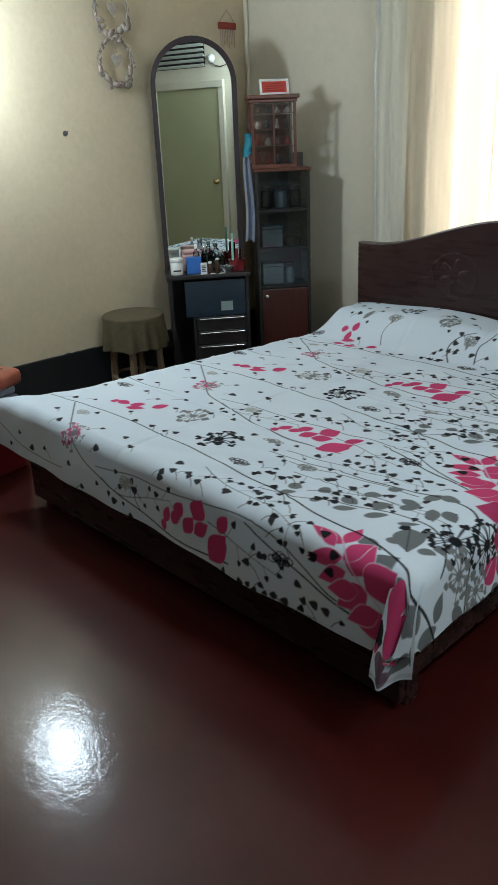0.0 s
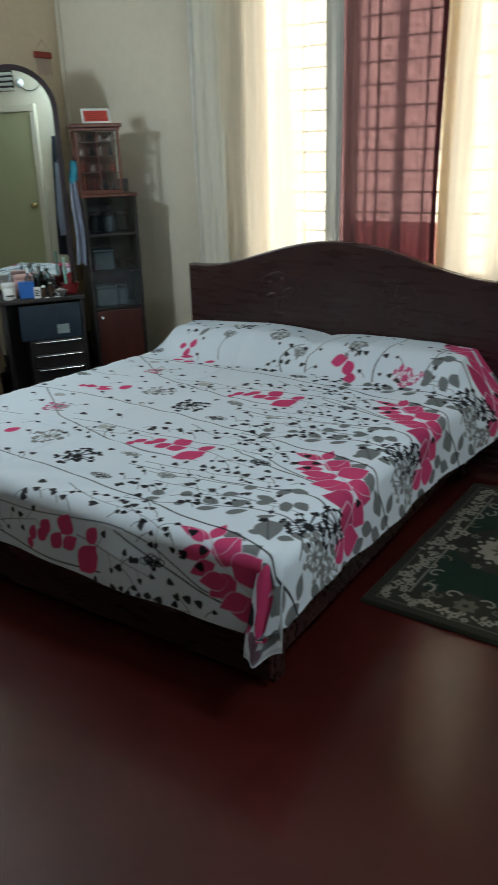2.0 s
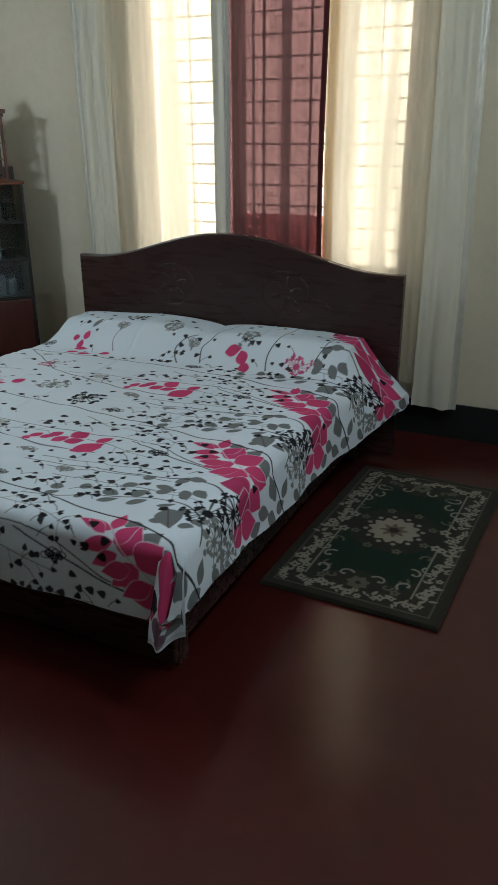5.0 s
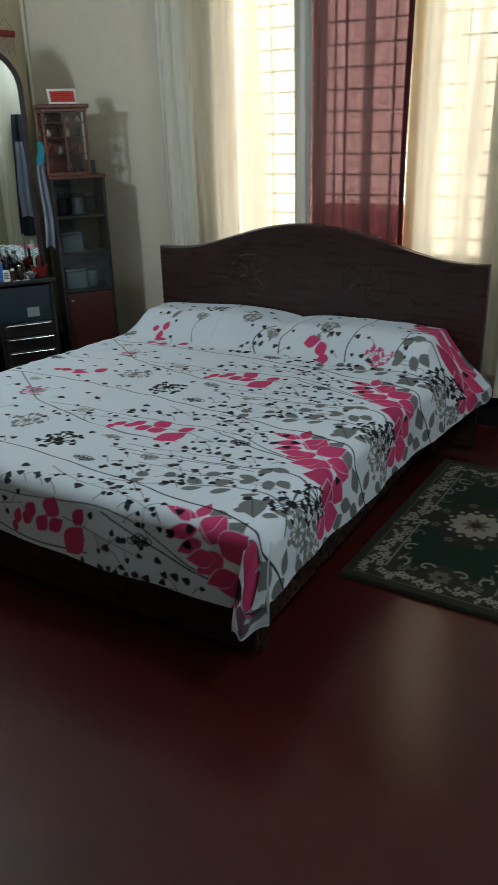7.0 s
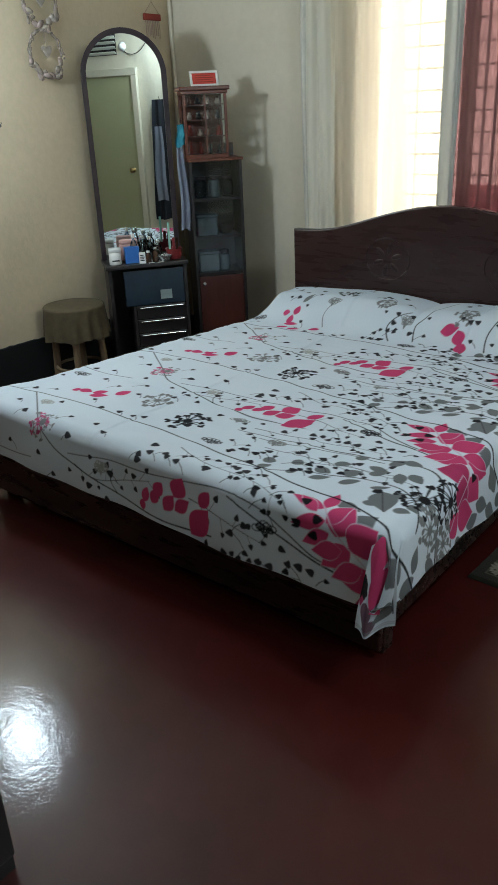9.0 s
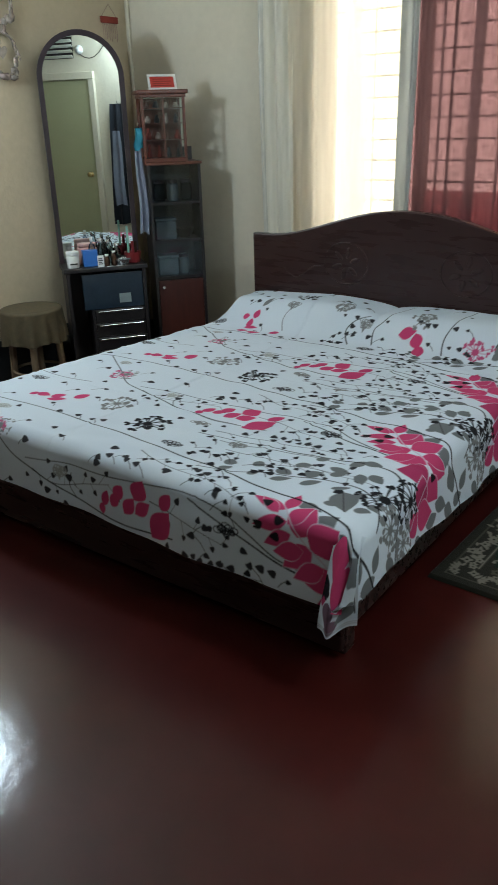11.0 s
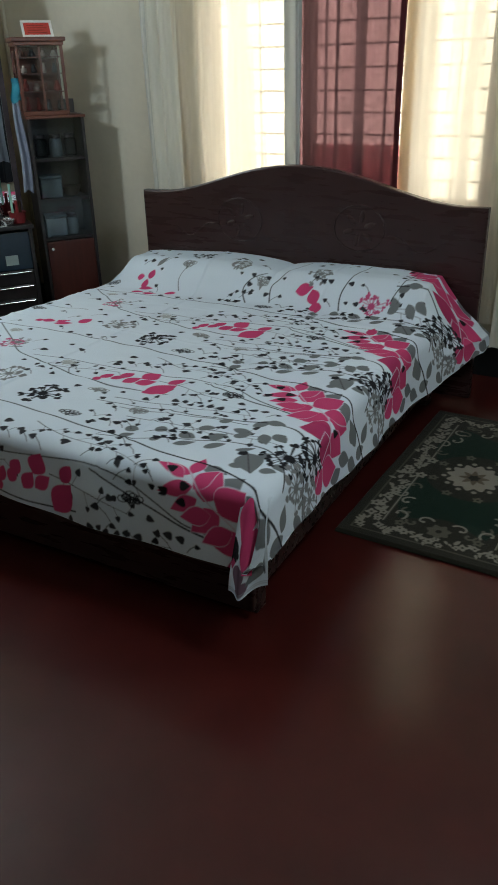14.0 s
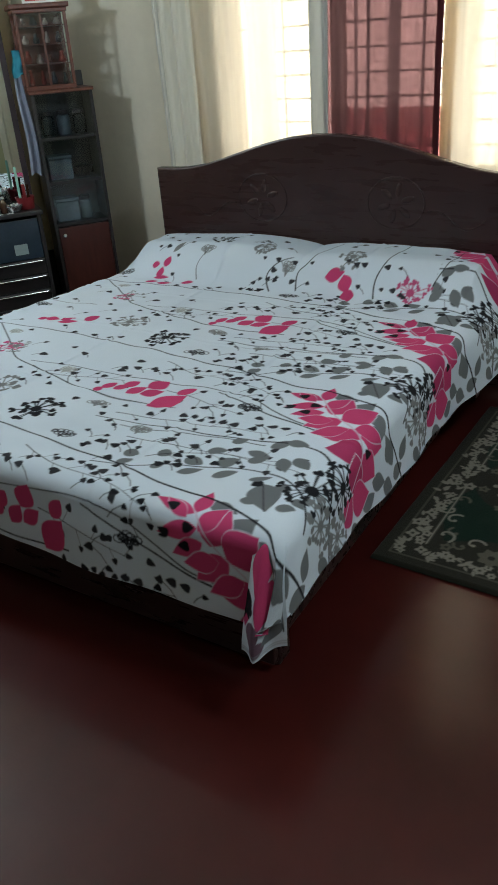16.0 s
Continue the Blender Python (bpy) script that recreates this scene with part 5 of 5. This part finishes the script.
# ---- on the walls ----
def wreath():
    ob = thing("wall_wreath", "dried twisted wreath of three rings hanging on the wall", "wall ornament", pose(XL + 0.012, 1.45, 1.86, 0, 0, 90))
    rng = random.Random(12)
    for j, z in enumerate((0.0, 0.245, 0.49)):
        for strand in range(3):
            pts = []
            for a in np.linspace(0, 2 * math.pi, 48, endpoint=False):
                r = 0.105 + 0.005 * math.sin(5 * a + strand * 2.1) + 0.004 * math.sin(11 * a + strand)
                pts.append((r * math.cos(a), -0.012 - 0.009 * math.cos(5 * a + strand * 2.1), z + r * 1.08 * math.sin(a)))
            part("ring_strand", tube(pts, 0.0030, 6, True), "wreath", ob, "", True)
        lobe = [(0.012 + 0.034 * math.sin(a) ** 3, z + 0.030 * math.cos(a) - 0.012 * math.cos(2 * a) - 0.005 * math.cos(3 * a) + 0.012) for a in np.linspace(0, 2 * math.pi, 28, endpoint=False)]
        part("heart", plate(lobe, -0.012, -0.006, 0.002), "wreath_pale", ob, "flat pale heart")
        part("heart_string", tube([(0.012, -0.009, z + 0.045), (0.006, -0.010, z + 0.105)], 0.002, 5), "wreath", ob)
        for k in range(34):
            a = 2 * math.pi * (k / 34) ** 1.0 + rng.uniform(-0.08, 0.08)
            if 0.1 < a < 2.0 and k % 3:
                continue
            thick = 1.2 if math.sin(a) < -0.3 else 0.6
            r = 0.108 + rng.uniform(-0.016, 0.016) * thick
            b = bmesh.new()
            bmesh.ops.create_icosphere(b, subdivisions=1, radius=1)
            bmesh.ops.scale(b, vec=(rng.uniform(0.014, 0.030) * thick, 0.0035, rng.uniform(0.010, 0.018) * thick), verts=b.verts)
            bmesh.ops.rotate(b, cent=(0, 0, 0), matrix=Matrix.Rotation(-a + rng.uniform(0.6, 2.4), 3, "Y"), verts=b.verts)
            bmesh.ops.translate(b, vec=(r * math.cos(a), -0.020 - rng.uniform(0, 0.008), z + 1.08 * r * math.sin(a)), verts=b.verts)
            part("dried_flower", b, rng.choice(("wreath", "wreath", "wreath_pink", "wreath_pale")), ob, "", True)


wreath()
t = thing("wall_hook", "small dark hook screwed into the wall", "hook", pose(XL, 1.094, 1.51))
part("plate", lathe([(0.014, 0), (0.015, 0.003), (0.012, 0.006)], segs=14), "steel", t).matrix_basis = pose(0, 0, 0, 0, 90, 0)
part("prong", tube([(0.004, 0, 0), (0.025, 0, -0.004), (0.032, 0, 0.012)], 0.004, 8), "steel", t)
t = thing("wall_hanging", "small maroon wall hanging with a thread fringe", "wall hanging", pose(XL + 0.008, 2.297, 2.10, 0, 0, 90))
part("bar", box(-0.070, 0.070, -0.012, 0.004, -0.040, -0.004, 0.004), "maroon", t)
part("string", tube([(-0.062, -0.004, -0.004), (0.0, -0.006, 0.062), (0.062, -0.004, -0.004)], 0.0022, 6), "fringe", t)
for k in range(9):
    x = -0.056 + 0.014 * k
    part("fringe_strand", tube([(x, -0.004, -0.040), (x + 0.003 * math.sin(k), -0.006, -0.09), (x, -0.004, -0.130 - 0.012 * math.sin(k * 1.7))], 0.0022, 5), "fringe", t)
part("conduit", tube([(XL + 0.035, YB - 0.012, 0.2), (XL + 0.035, YB - 0.012, CEIL)], 0.011, 10), "wall_back", thing("cable_pipe", "thin painted cable pipe up the wall corner", "pipe"), "", True)

# door, vent and clothes on the wall behind the camera
dr = tagged(new("door_1"), "olive-green painted door, closed, with a brass knob", "door", kind="structure")
part("door_leaf", box(XR - 0.035, XR - 0.002, -1.26, -0.43, 0.005, 1.96, 0.003), "door", dr)
for y0, y1 in ((-1.33, -1.262), (-0.428, -0.36)):
    part("door_frame", box(XR - 0.05, XR - 0.001, y0, y1, 0, 1.962, 0.004), "wall_back", dr)
part("door_frame", box(XR - 0.05, XR - 0.001, -1.33, -0.36, 1.963, 2.04, 0.004), "wall_back", dr)
part("knob", lathe([(0.028, 0), (0.028, 0.006), (0.010, 0.012), (0.010, 0.03), (0.026, 0.045), (0.028, 0.058), (0.016, 0.068)], segs=18), "brass", dr, "brass door knob", True).matrix_basis = pose(XR - 0.036, -0.50, 0.955, 0, -90, 0)
vt = thing("wall_vent", "slatted wooden vent above the door", "vent")
part("vent_back", box(XR - 0.006, XR - 0.001, -1.25, -0.60, 2.18, 2.50), "black_wood", vt)
for k in range(6):
    b = box(-0.018, 0.018, -1.25, -0.60, -0.004, 0.004)
    bmesh.ops.rotate(b, cent=(0, 0, 0), matrix=Matrix.Rotation(radians(40), 3, "Y"), verts=b.verts)
    bmesh.ops.translate(b, vec=(XR - 0.025, 0, 2.20 + 0.052 * k), verts=b.verts)
    part("vent_slat", b, "white_paint", vt)
sw = thing("wall_socket", "white ceiling-rose fitting with a loose cable beside the vent", "fitting", pose(XR, -0.52, 2.26, 0, -90, 0))
part("rose", lathe([(0.045, 0), (0.048, 0.006), (0.034, 0.020), (0.022, 0.045), (0.010, 0.05)], segs=20), "white", sw, "", True)
cb = thing("loose_cable", "thin dark cable running along the wall", "cable")
part("wire", tube([(XR - 0.008, -0.52 + 0.06 * k, 2.22 + 0.012 * k * (k - 4)) for k in range(8)] + [(XR - 0.008, -0.05, 2.42)], 0.004, 6), "black_wood", cb)
EAST = lambda y: pose(XR - 0.02, y, 0, 0, 0, -90)
hanging_cloth("hung_coat", "long dark coat hanging on the wall", "navy", EAST(-0.10), 0.26, 0.40, 1.70, 0.06, 21, 2)
hanging_cloth("hung_towel", "grey-blue towel hanging on the wall", "grey_cloth", EAST(-0.10) @ pose(0, -0.09, 0), 0.13, 0.62, 1.42, 0.03, 23, 1.5)


# ---- by the foot of the bed ----
t = thing("storage_tub", "dark red plastic tub standing beyond the bed", "tub", pose(-2.61, 0.12, 0, 0, 0, 12))
part("tub_body", box(-0.15, 0.15, -0.17, 0.17, 0, 0.27, 0.02), "red_plastic", t)
part("rim", box(-0.162, 0.162, -0.182, 0.182, 0.271, 0.292, 0.008), "red_plastic", t)
t = thing("folded_bundle", "grey folded cloth bundle lying on the red tub", "cloth", pose(-2.59, 0.13, 0.293, 0, 0, 15))
for k in range(3):
    part("fold", box(-0.150 + 0.006 * k, 0.150 - 0.008 * k, -0.165 + 0.004 * k, 0.165 - 0.007 * k, 0.0435 * k, 0.0435 * k + 0.042, 0.016, segs=3), "grey_cloth", t, "", True)
t = thing("wrapped_pack", "orange plastic-wrapped pack lying on a cloth bundle", "packet", pose(-2.56, 0.16, 0.424, 0, 0, 20))
b = box(-0.14, 0.14, -0.15, 0.15, 0, 0.075, 0.03, segs=3)
for v in b.verts:
    v.co.z += 0.012 * noise.noise(v.co * 14) * (v.co.z > 0.02)
part("wrap", b, "orange_plastic", t, "", True)
part("film", box(0.02, 0.155, -0.155, -0.02, 0.075, 0.088, 0.005), "clear_plastic", t)

t = thing("low_chest", "black wooden chest standing on the red floor", "chest", pose(-0.46, -0.93, 0))
part("chest_body", box(-0.60, 0.0, -0.45, 0.0, 0.04, 0.60, 0.006), "black_wood", t)
part("chest_top", box(-0.61, 0.01, -0.46, 0.01, 0.601, 0.625, 0.004), "black_wood", t)
part("plinth", box(-0.59, -0.005, -0.44, -0.005, 0, 0.039), "black_wood", t)
